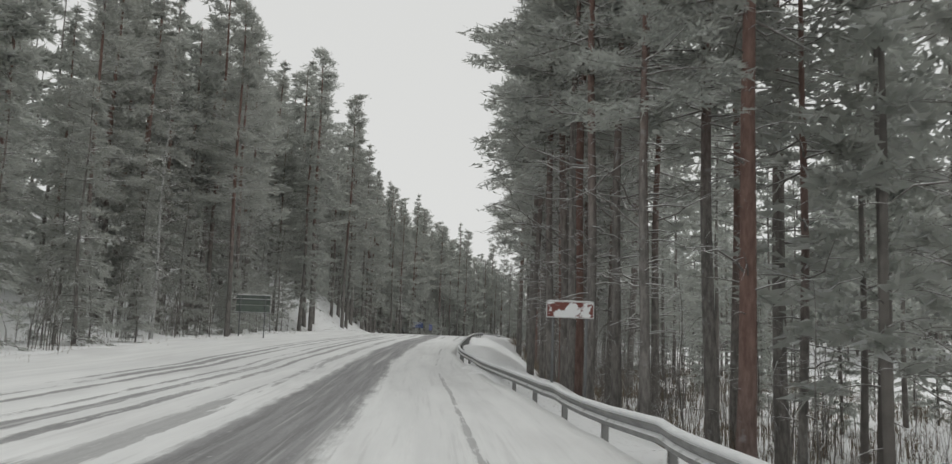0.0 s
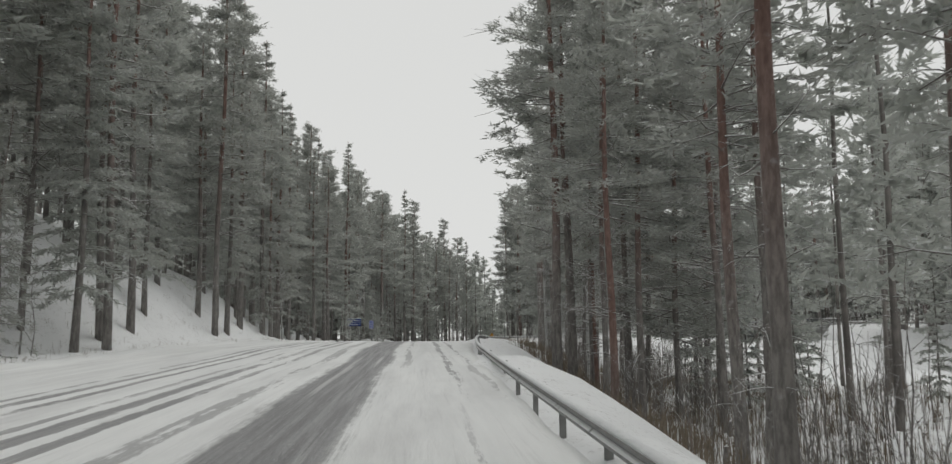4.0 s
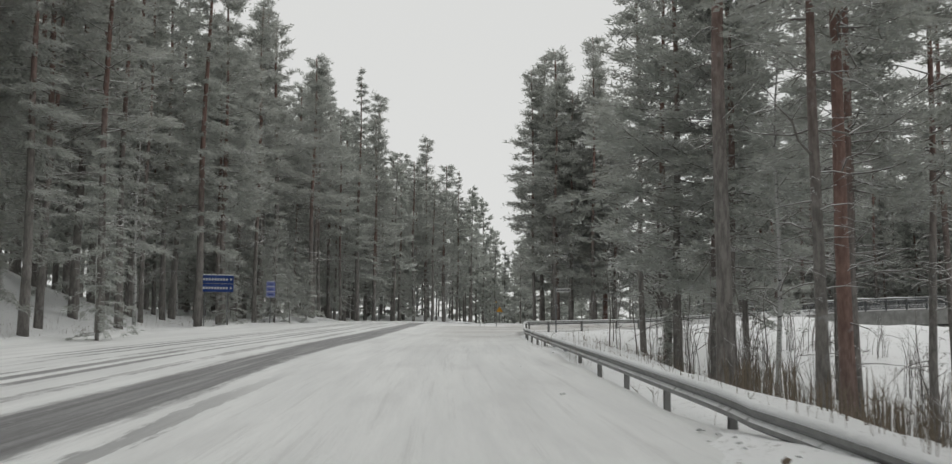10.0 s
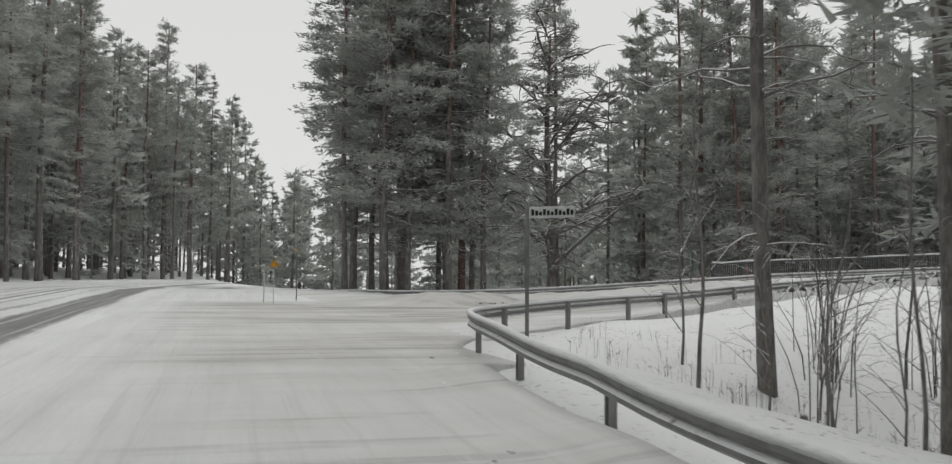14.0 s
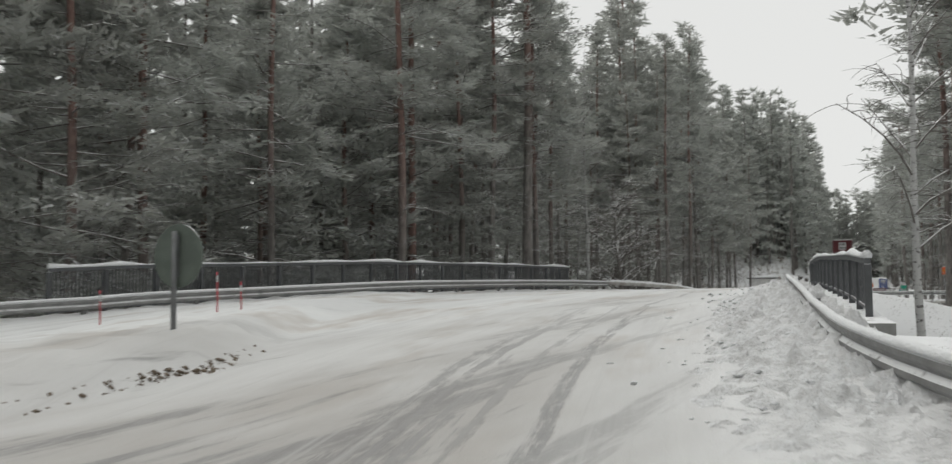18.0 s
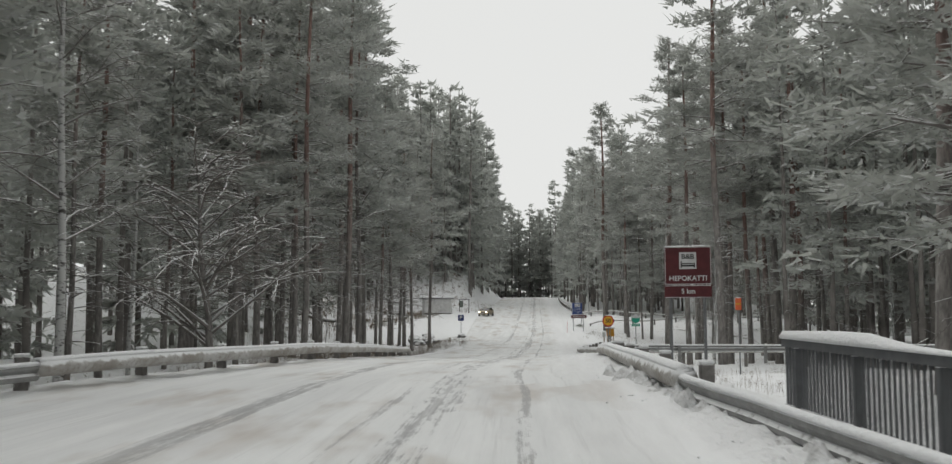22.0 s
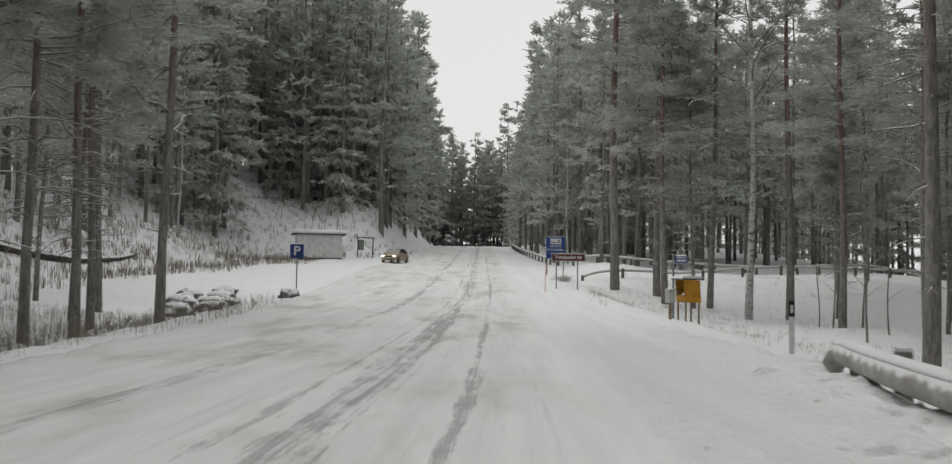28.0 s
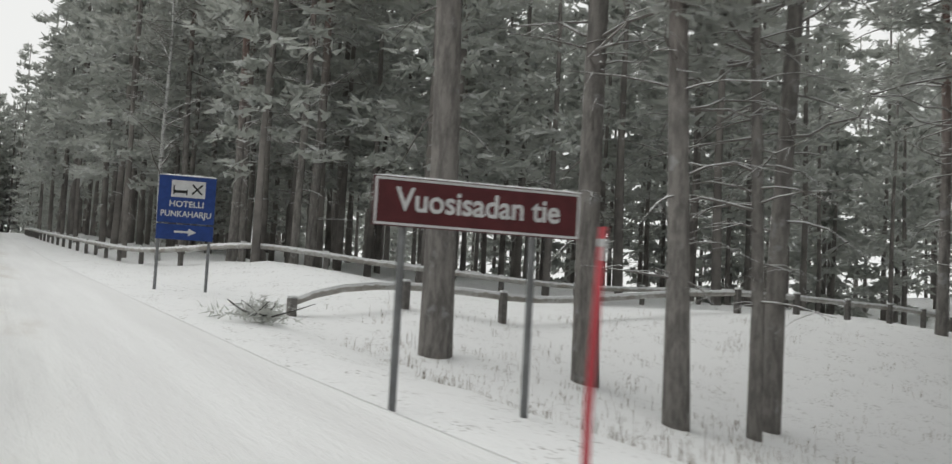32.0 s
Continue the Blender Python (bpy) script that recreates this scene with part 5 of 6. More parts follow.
# snow-plastered brown board
h = up_to(2.05, 22.4, 2.81)
r = sign_root("tourist_sign", 2.05, 22.4, 2, "brown tourist sign plastered over with snow on two poles", "road sign", "road signs")
part("panel", slab(-0.62, 0.62, h - 0.2, h + 0.2, -0.012, 0.012, plastered_board()), r)
for z0, z1 in ((h - 0.225, h - 0.2), (h + 0.2, h + 0.225)):
    part("border", slab(-0.645, 0.645, z0, z1, -0.014, 0.014, WHITE, "border"), r)
for x0 in (-0.645, 0.62):
    part("border", slab(x0, x0 + 0.025, h - 0.2, h + 0.2, -0.014, 0.014, WHITE, "border"), r)
part("snow_cover", ridge(-0.62, 0.62, h + 0.225, -0.02, 0.03, 0.03, 2), r)
poles(r, (-0.45, 0.45), h + 0.18)

# back of a direction board across the road
h = up_to(-11.84, 57.9, 5.3)
r = sign_root("direction_board", -11.84, 57.9, 180, "back of a wide dark direction board with snow on its rails", "road sign", "road signs")
for z0, z1 in ((h - 0.05, h + 0.62), (h - 0.62, h - 0.09)):
    part("panel", slab(-1.22, 1.22, z0, z1, -0.012, 0.012, BACK), r)
for k, z0 in enumerate((h + 0.62, h + 0.32, h - 0.62)):
    part("rail", slab(-1.24, 1.24, z0 - 0.03, z0 + 0.02, 0.012, 0.07, POLE, "rail"), r)
    part("snow_cover", ridge(-1.24, 1.24, z0 + 0.02, -0.01, 0.08, 0.045, 5 + k), r)
poles(r, (-0.9, 0.9), h + 0.6, 0.045, 0.1)

# blue direction board and a small notice by the woods
h = up_to(-9.0, 175.0, 11.35)
r = sign_root("direction_board", -9.0, 175.0, 8, "blue two-row direction board with snow before the spruces", "road sign", "road signs")
for z0, z1 in ((h + 0.02, h + 0.6), (h - 0.6, h - 0.02)):
    part("panel", slab(-1.2, 1.2, z0, z1, -0.015, 0.015, BLUE), r)
    for k in range(9):
        part("text_bar", slab(-0.95 + 0.2 * k, -0.81 + 0.2 * k, z0 + 0.2, z0 + 0.36, -0.021, -0.0155, WHITE, "text_bar", 0), r)
    part("arrow", Heap().add([(0.95, -0.02, z0 + 0.2), (1.12, -0.02, z0 + 0.29), (0.95, -0.02, z0 + 0.38)], [(0, 1, 2)]).mesh("arrow", WHITE), r)
part("snow_cover", ridge(-1.2, 1.2, h + 0.6, -0.03, 0.04, 0.06, 9), r)
poles(r, (-0.8, 0.8), h + 0.5)
h = up_to(-7.2, 184.4, 11.6)
r = sign_root("notice_sign", -7.2, 184.4, 8, "pale blue notice board with white bands by snowy spruces", "road sign", "road signs")
part("panel", slab(-0.36, 0.36, h - 0.7, h + 0.7, -0.012, 0.012, PALE_BLUE), r)
for k in range(4):
    part("text_bar", slab(-0.34, 0.34, h - 0.67 + 0.43 * k, h - 0.62 + 0.43 * k, -0.018, -0.0125, WHITE, "text_bar", 0), r)
for k in range(3):
    part("text_bar", slab(-0.25, 0.2, h - 0.48 + 0.43 * k, h - 0.4 + 0.43 * k, -0.018, -0.0125, BLUE, "text_bar", 0), r)
poles(r, (0.0,), h + 0.6)

# street name sign at the bend
h = up_to(8.9, 170.6, 11.07)
r = sign_root("street_name_sign", 8.9, 170.6, -36, "street name sign on a tall leaning pole with blurred lettering", "road sign", "road signs")
poles(r, (0.0,), h + 0.05, 0.045, 0.0)
part("blade", slab(0.04, 1.1, h - 0.3, h - 0.04, -0.012, 0.012, WHITE, "blade"), r)
for k in range(11):
    part("text_bar", slab(0.1 + 0.09 * k, 0.165 + 0.09 * k, h - 0.24, h - 0.1 - 0.03 * (k % 3), -0.017, -0.0125, BLACK, "text_bar", 0), r)

# marker poles at the junction
for x, y, tall, mat in ((7.5, 188.0, 2.3, POLE), (6.5, 185.8, 1.3, WHITE), (6.25, 186.2, 1.3, WHITE), (6.35, 187.0, 1.2, WHITE), (15.5, 186.6, 1.2, WHITE), (25.2, 189.6, 1.25, ROSE), (26.0, 189.8, 1.0, ROSE), (23.4, 190.2, 1.0, ROSE), (19.4, 188.6, 0.9, WHITE)):
    r = sign_root("marker_pole", x, y, 0, "slim roadside marker pole stuck in the snow bank", "marker pole", "marker poles")
    part("stick", Heap().tube([(0, 0, -0.3), (0.01, 0, tall * 0.5), (0.0, 0.01, tall)], [0.028 if tall > 2 else 0.016] * 3, 7).mesh("stick", mat, smooth=True), r)
    part("reflector", Heap().tube([(0, 0, tall - 0.22), (0, 0, tall - 0.08)], [0.034 if tall > 2 else 0.02] * 2, 7).mesh("reflector", YELLOW if tall > 2 else WHITE), r)
r = sign_root("warning_sign", 12.2, 233.0, 0, "small orange and yellow warning sign far down the road", "road sign", "road signs")
part("panel", Heap().add([(-0.5, -0.02, 2.1), (0.5, -0.02, 2.1), (0, -0.02, 2.95), (-0.5, 0.02, 2.1), (0.5, 0.02, 2.1), (0, 0.02, 2.95)], [(0, 1, 2), (5, 4, 3), (0, 3, 4, 1), (1, 4, 5, 2), (2, 5, 3, 0)]).mesh("panel", ORANGE), r)
poles(r, (0.0,), 2.6)

# round sign seen from behind
h = up_to(21.03, 186.45, 10.93)
r = sign_root("round_sign", 21.03, 186.45, 90, "round road sign seen from its grey-green back", "road sign", "road signs")
part("plate", disc(0.46, -0.012, 0.012, h).mesh("plate", BACK), r)
part("bracket", slab(-0.03, 0.03, h - 0.3, h + 0.3, 0.0125, 0.04, POLE, "bracket"), r)
poles(r, (0.0,), h + 0.35, 0.04, 0.08)

# brown lodging sign
h = up_to(67.9, 186.38, 13.37)
r = sign_root("lodging_sign", 67.9, 186.38, -90, "brown lodging sign with white bed symbol beside the guard rail", "road sign", "road signs")
part("panel", slab(-0.66, 0.66, h - 0.34, h + 0.74, -0.015, 0.015, BROWN), r)
part("panel", slab(-0.66, 0.66, h - 0.72, h - 0.36, -0.015, 0.015, BROWN), r)
for x0, x1, z0, z1 in ((-0.645, 0.645, h + 0.715, h + 0.73), (-0.645, 0.645, h - 0.335, h - 0.32), (-0.645, -0.63, h - 0.32, h + 0.715), (0.63, 0.645, h - 0.32, h + 0.715), (-0.645, 0.645, h - 0.385, h - 0.37), (-0.645, 0.645, h - 0.715, h - 0.7)):
    part("border", slab(x0, x1, z0, z1, -0.019, -0.0155, WHITE, "border", 0), r)
part("symbol_field", slab(-0.24, 0.24, h + 0.1, h + 0.58, -0.02, -0.0155, WHITE, "symbol_field", 0), r)
lettering(r, "lettering", "B&B", 0.19, 0, h + 0.45, -0.024, BLACK, 1.1)
part("bed_symbol", Heap().box((-0.2, -0.026, h + 0.17), (0.2, -0.021, h + 0.22)).box((-0.2, -0.026, h + 0.13), (-0.17, -0.021, h + 0.34)).box((0.17, -0.026, h + 0.13), (0.2, -0.021, h + 0.28)).box((-0.16, -0.026, h + 0.24), (0.16, -0.021, h + 0.27)).mesh("bed_symbol", BLACK), r)
lettering(r, "lettering", "HEPOKATTI", 0.2, 0, h - 0.17, -0.02, WHITE, 1.0)
lettering(r, "lettering", "5 km", 0.2, 0, h - 0.54, -0.02, WHITE, 1.0)
part("snow_cover", ridge(-0.66, 0.66, h + 0.74, -0.03, 0.04, 0.035, 11), r)
poles(r, (-0.5, 0.45), h + 0.7, 0.045)

# speed limit sign
h = up_to(104.2, 189.63, 12.5)
r = sign_root("speed_limit_sign", 104.2, 189.63, -90, "yellow speed limit sign with red rim behind the guard rail", "road sign", "road signs")
part("rim", disc(0.43, -0.01, 0.012, h).mesh("rim", RED), r)
part("face", disc(0.335, -0.018, -0.0105, h).mesh("face", YELLOW), r)
lettering(r, "lettering", "50", 0.42, 0, h, -0.022, BLACK, 1.05)
part("snow_cover", ridge(-0.2, 0.2, h + 0.39, -0.03, 0.04, 0.06, 12), r)
poles(r, (0.0,), h + 0.35, 0.042)
poles(r, (0.16,), h - 0.3, 0.02, 0.12)

# green and white sign
h = up_to(118.3, 188.33, 12.7)
r = sign_root("green_sign", 118.3, 188.33, -90, "round green and white sign with a small green plate", "road sign", "road signs")
part("plate", disc(0.4, -0.01, 0.012, h).mesh("plate", WHITE), r)
lower = [(0.385 * math.cos(a), -0.014, h + 0.385 * math.sin(a)) for a in np.linspace(math.pi + 0.1, 2 * math.pi - 0.1, 17)]
spikes = [(0.36 - 0.72 * k / 12, -0.014, h + (0.02 if k % 2 else 0.16)) for k in range(13)]
n = len(lower) + len(spikes)
part("green_field", Heap().add(lower + spikes, [tuple(range(n))]).mesh("green_field", GREEN), r)
part("lower_plate", slab(-0.38, 0.38, h - 0.68, h - 0.44, -0.012, 0.012, GREEN, "lower_plate"), r)
for k in range(5):
    part("text_bar", slab(-0.28 + 0.12 * k, -0.19 + 0.12 * k, h - 0.6, h - 0.52, -0.017, -0.0125, WHITE, "text_bar", 0), r)
part("snow_cover", ridge(-0.2, 0.2, h + 0.36, -0.03, 0.04, 0.06, 13), r)
poles(r, (0.0,), h + 0.3)

# orange marker by the side road
h = up_to(94.0, 183.3, 13.2)
r = sign_root("marker_sign", 94.0, 183.3, -120, "narrow orange marker board on a pole at the side road", "road sign", "road signs")
part("panel", slab(-0.2, 0.2, h - 0.36, h + 0.36, -0.015, 0.015, SIGNAL), r)
part("stripe", slab(-0.19, 0.19, h - 0.05, h + 0.05, -0.02, -0.0155, ORANGE, "stripe", 0), r)
part("snow_cover", ridge(-0.2, 0.2, h + 0.36, -0.03, 0.03, 0.04, 19), r)
poles(r, (0.0,), h + 0.25, 0.045)

# parking sign
h = up_to(150.2, 206.5, 13.1)
r = sign_root("parking_sign", 150.2, 206.5, -90, "dark blue parking sign on a single pole in snow", "road sign", "road signs")
part("panel", slab(-0.4, 0.4, h - 0.4, h + 0.4, -0.014, 0.014, NAVY), r)
lettering(r, "lettering", "P", 0.72, 0, h, -0.018, WHITE, 1.1)
part("snow_cover", ridge(-0.4, 0.4, h + 0.4, -0.03, 0.04, 0.04, 14), r)
poles(r, (0.0,), h + 0.3)

# hotel sign
h = up_to(174.9, 196.4, 14.33)
r = sign_root("hotel_sign", 174.9, 196.4, -92, "blue hotel sign with white symbols at the forest road", "road sign", "road signs")
part("panel", slab(-0.8, 0.8, h - 0.42, h + 0.95, -0.015, 0.015, BLUE), r)
part("panel", slab(-0.8, 0.8, h - 0.9, h - 0.46, -0.015, 0.015, BLUE), r)
part("symbol_field", slab(-0.45, 0.5, h + 0.33, h + 0.82, -0.02, -0.0155, WHITE, "symbol_field", 0), r)
part("bed_symbol", Heap().box((-0.4, -0.026, h + 0.45), (0.0, -0.021, h + 0.53)).box((-0.4, -0.026, h + 0.4), (-0.36, -0.021, h + 0.68)).box((-0.04, -0.026, h + 0.4), (0.0, -0.021, h + 0.55)).mesh("bed_symbol", BLACK), r)
for a in (45, -45):
    part("cutlery_symbol", Heap().box((-0.025, -0.026, -0.2), (0.025, -0.021, 0.2)).mesh("cutlery_symbol", BLACK), r, m=pose(0.27, 0, h + 0.58, 0, a, 0))
lettering(r, "lettering", "HOTELLI", 0.24, 0, h + 0.13, -0.02, WHITE, 1.05)
lettering(r, "lettering", "PUNKAHARJU", 0.24, 0, h - 0.16, -0.02, WHITE, 0.95)
part("arrow", Heap().box((-0.3, -0.021, h - 0.7), (0.1, -0.0165, h - 0.64)).add([(0.1, -0.021, h - 0.78), (0.32, -0.021, h - 0.67), (0.1, -0.021, h - 0.56)], [(0, 1, 2)]).mesh("arrow", WHITE), r)
part("snow_cover", ridge(-0.8, 0.8, h + 0.95, -0.03, 0.04, 0.04, 15), r)
poles(r, (-0.72, 0.7), h + 0.9, 0.045)

# road name sign
h = up_to(159.1, 195.1, 13.24)
r = sign_root("road_name_sign", 159.1, 195.1, -90, "brown road name sign with white letters on two grey poles", "road sign", "road signs")
part("panel", slab(-1.13, 1.13, h - 0.25, h + 0.25, -0.014, 0.014, BROWN), r)
for x0, x1, z0, z1 in ((-1.12, 1.12, h + 0.215, h + 0.24), (-1.12, 1.12, h - 0.24, h - 0.215), (-1.12, -1.095, h - 0.215, h + 0.215), (1.095, 1.12, h - 0.215, h + 0.215)):
    part("border", slab(x0, x1, z0, z1, -0.019, -0.0145, WHITE, "border", 0), r)
lettering(r, "lettering", "Vuosisadan tie", 0.335, 0, h + 0.015, -0.02, WHITE, 0.92)
part("snow_cover", ridge(-1.13, 1.13, h + 0.25, -0.03, 0.03, 0.02, 16), r)
poles(r, (-0.8, 0.62), h + 0.2, 0.04)

# bus stop sign
h = up_to(142.2, 191.06, 12.7)
r = sign_root("bus_stop_sign", 142.2, 191.06, -105, "small blue bus stop sign on a tall grey pole", "road sign", "road signs")
part("panel", slab(0.02, 0.56, h - 0.16, h + 0.16, -0.012, 0.012, BLUE), r)
part("bus_symbol", Heap().box((0.1, -0.018, h - 0.1), (0.5, -0.0125, h + 0.0)).mesh("bus_symbol", WHITE), r)
part("text_bar", slab(0.08, 0.5, h + 0.06, h + 0.11, -0.018, -0.0125, WHITE, "text_bar", 0), r)
part("snow_cover", ridge(0.02, 0.56, h + 0.16, -0.03, 0.03, 0.04, 17), r)
poles(r, (-0.05,), h + 0.2, 0.045, 0.0)

# red snow stick by the camera's way, and a delineator
r = sign_root("snow_stick", 155.0, 196.05, 0, "bright red snow stick leaning by the road", "marker pole", "marker poles")
part("stick", Heap().tube([(0, 0, -0.3), (0.0, 0, 0.8), (0.02, -0.05, 1.72)], [0.022, 0.021, 0.02], 8).mesh("stick", ROSE, smooth=True), r)
part("reflector", Heap().tube([(0.018, -0.045, 1.55), (0.02, -0.05, 1.66)], [0.024, 0.024], 8).mesh("reflector", WHITE), r)
for x, y in ((124.5, 190.4), (-9.4, 205.0), (6.5, 3.0)):
    r = sign_root("delineator_post", x, y, -90, "white delineator post with a black band in snow", "marker pole", "marker poles")
    part("body", Heap().box((-0.06, -0.02, -0.3), (0.06, 0.02, 0.8), 0, 0.01).mesh("body", WHITE), r)
    part("band", Heap().box((-0.062, -0.022, 0.8), (0.062, 0.022, 1.15), 0, 0.01).mesh("band", BLACK), r)
    part("reflector", Heap().box((-0.03, -0.027, 0.88), (0.03, -0.0225, 1.06)).mesh("reflector", WHITE), r)

# ---- grit bin shelter and mailbox ----
r = sign_root("grit_shelter", 138.6, 190.9, 200, "orange open box with snow inside on timber legs", "grit box")
base = 0.85
for x0, x1, name in ((-0.42, -0.39, "side_panel"), (0.39, 0.42, "side_panel")):
    part(name, Heap().add([(x0, -0.32, base), (x1, -0.32, base), (x1, 0.36, base - 0.05), (x0, 0.36, base - 0.05), (x0, -0.4, base + 0.88), (x1, -0.4, base + 0.88), (x1, 0.3, base + 0.86), (x0, 0.3, base + 0.86)], [(0, 3, 2, 1), (4, 5, 6, 7), (0, 1, 5, 4), (1, 2, 6, 5), (2, 3, 7, 6), (3, 0, 4, 7)]).mesh(name, ORANGE), r)
part("back_panel", slab(-0.39, 0.39, base, base + 0.85, 0.3, 0.33, ORANGE, "back_panel"), r)
part("front_board", slab(-0.39, 0.39, base, base + 0.26, -0.33, -0.3, ORANGE, "front_board"), r)
part("floor_board", slab(-0.39, 0.39, base - 0.02, base + 0.02, -0.3, 0.3, DARKWOOD, "floor_board"), r)
part("roof", slab(-0.52, 0.52, base + 0.885, base + 0.93, -0.52, 0.42, DARKWOOD, "roof"), r)
cap = Heap()
for k in range(9):
    cap.v += [(-0.5 + 0.125 * k, y, base + 0.93 + z + 0.012 * math.sin(k * 2 + y * 7)) for y, z in ((-0.5, 0.0), (-0.47, 0.07), (-0.2, 0.11), (0.1, 0.11), (0.37, 0.07), (0.4, 0.0))]
cap.f += [(6 * i + k, 6 * i + k + 1, 6 * i + k + 7, 6 * i + k + 6) for i in range(8) for k in range(5)] + [(0, 1, 2, 3, 4, 5), (53, 52, 51, 50, 49, 48)]
cap.m += [0] * len(cap.f)
part("snow_cover", cap.mesh("snow_cover", SNOW_CAP, smooth=True), r, "thick snow slab on the roof")
part("snow_heap", Heap().add([(-0.38, -0.3, base + 0.03), (0.38, -0.3, base + 0.03), (0.38, 0.28, base + 0.03), (-0.38, 0.28, base + 0.03), (0.0, -0.26, base + 0.33), (0.05, 0.2, base + 0.72)], [(0, 1, 4), (1, 2, 5, 4), (2, 3, 5), (3, 0, 4, 5)]).mesh("snow_heap", SNOW_CAP, smooth=True), r, "drifted snow inside the box")
for x, y in ((-0.36, -0.28), (0.36, -0.28), (-0.36, 0.28), (0.36, 0.28)):
    part("leg", Heap().tube([(x, y, -0.4), (x * 1.02, y, base * 0.5), (x, y, base + 0.5)], [0.04, 0.042, 0.04], 7).mesh("leg", TIMBER, smooth=True), r)
r = sign_root("mailbox", 138.45, 191.45, 205, "pale grey mailbox with snow on a raw timber post", "mailbox")
box = Heap().box((-0.19, -0.14, 0.62), (0.19, 0.14, 1.09), 0, 0.03)
part("body", box.mesh("body", MAILBOX), r)
part("lid", Heap().add([(-0.2, -0.17, 1.07), (0.2, -0.17, 1.07), (0.2, 0.15, 1.11), (-0.2, 0.15, 1.11), (-0.2, -0.12, 1.15), (0.2, -0.12, 1.15), (0.2, 0.12, 1.2), (-0.2, 0.12, 1.2)], [(0, 3, 2, 1), (4, 5, 6, 7), (0, 1, 5, 4), (1, 2, 6, 5), (2, 3, 7, 6), (3, 0, 4, 7)]).mesh("lid", MAILBOX), r)
part("snow_cover", ridge(-0.19, 0.19, 1.17, -0.12, 0.13, 0.05, 18), r)
part("post", Heap().box((-0.05, -0.05, -0.4), (0.05, 0.05, 0.62), 0, 0.006).mesh("post", TIMBER), r)

# ---- hut and frame at the parking place ----
hz = float(land_z(203 * S, 220 * S))
r = thing("shelter_hut", pose(203 * S, 220 * S, hz, 0, 0, -68), "low pale hut with a thick flat snow-covered roof", "hut")
part("wall", Heap().box((-2.8, -1.5, -0.8), (2.8, -1.38, 3.0)).mesh("wall", HUTWALL), r)
part("wall", Heap().box((-2.8, 1.38, -0.8), (2.8, 1.5, 3.0)).mesh("wall", HUTWALL), r)
part("wall", Heap().box((-2.8, -1.38, -0.8), (-2.68, 1.38, 3.0)).mesh("wall", HUTWALL), r)
part("wall", Heap().box((2.68, -1.38, -0.8), (2.8, 1.38, 3.0)).mesh("wall", HUTWALL), r)
for k in range(12):
    part("board", Heap().box((-2.75 + 0.465 * k, -1.535, 0.1), (-2.33 + 0.465 * k, -1.503, 2.95), 0, 0.008).mesh("board", HUTWALL), r)
part("plinth", Heap().box((-2.86, -1.56, -0.8), (2.86, -1.54, 0.1)).mesh("plinth", DARKWOOD), r)
part("roof", Heap().box((-3.3, -2.0, 3.0), (3.3, 2.0, 3.12), 0, 0.02).mesh("roof", DARKWOOD), r)
part("snow_cover", Heap().box((-3.32, -2.02, 3.12), (3.32, 2.02, 3.62), 0, 0.18).mesh("snow_cover", SNOW_CAP, smooth=True), r, "thick snow on the flat roof")
r = thing("notice_board", pose(209 * S, 216.8 * S, float(land_z(209 * S, 216.8 * S)), 0, 0, -75), "dark timber notice board in the snow", "notice board")
for x in (-1.0, 1.0):
    part("post", Heap().box((x - 0.07, -0.07, -0.5), (x + 0.07, 0.07, 2.6), 0, 0.01).mesh("post", DARKWOOD), r)
part("top_bar", Heap().box((-1.2, -0.06, 2.6), (1.2, 0.06, 2.72), 0, 0.01).mesh("top_bar", DARKWOOD), r)
part("panel", Heap().box((-0.93, -0.03, 1.0), (-0.2, 0.03, 2.4)).mesh("panel", BACK), r)


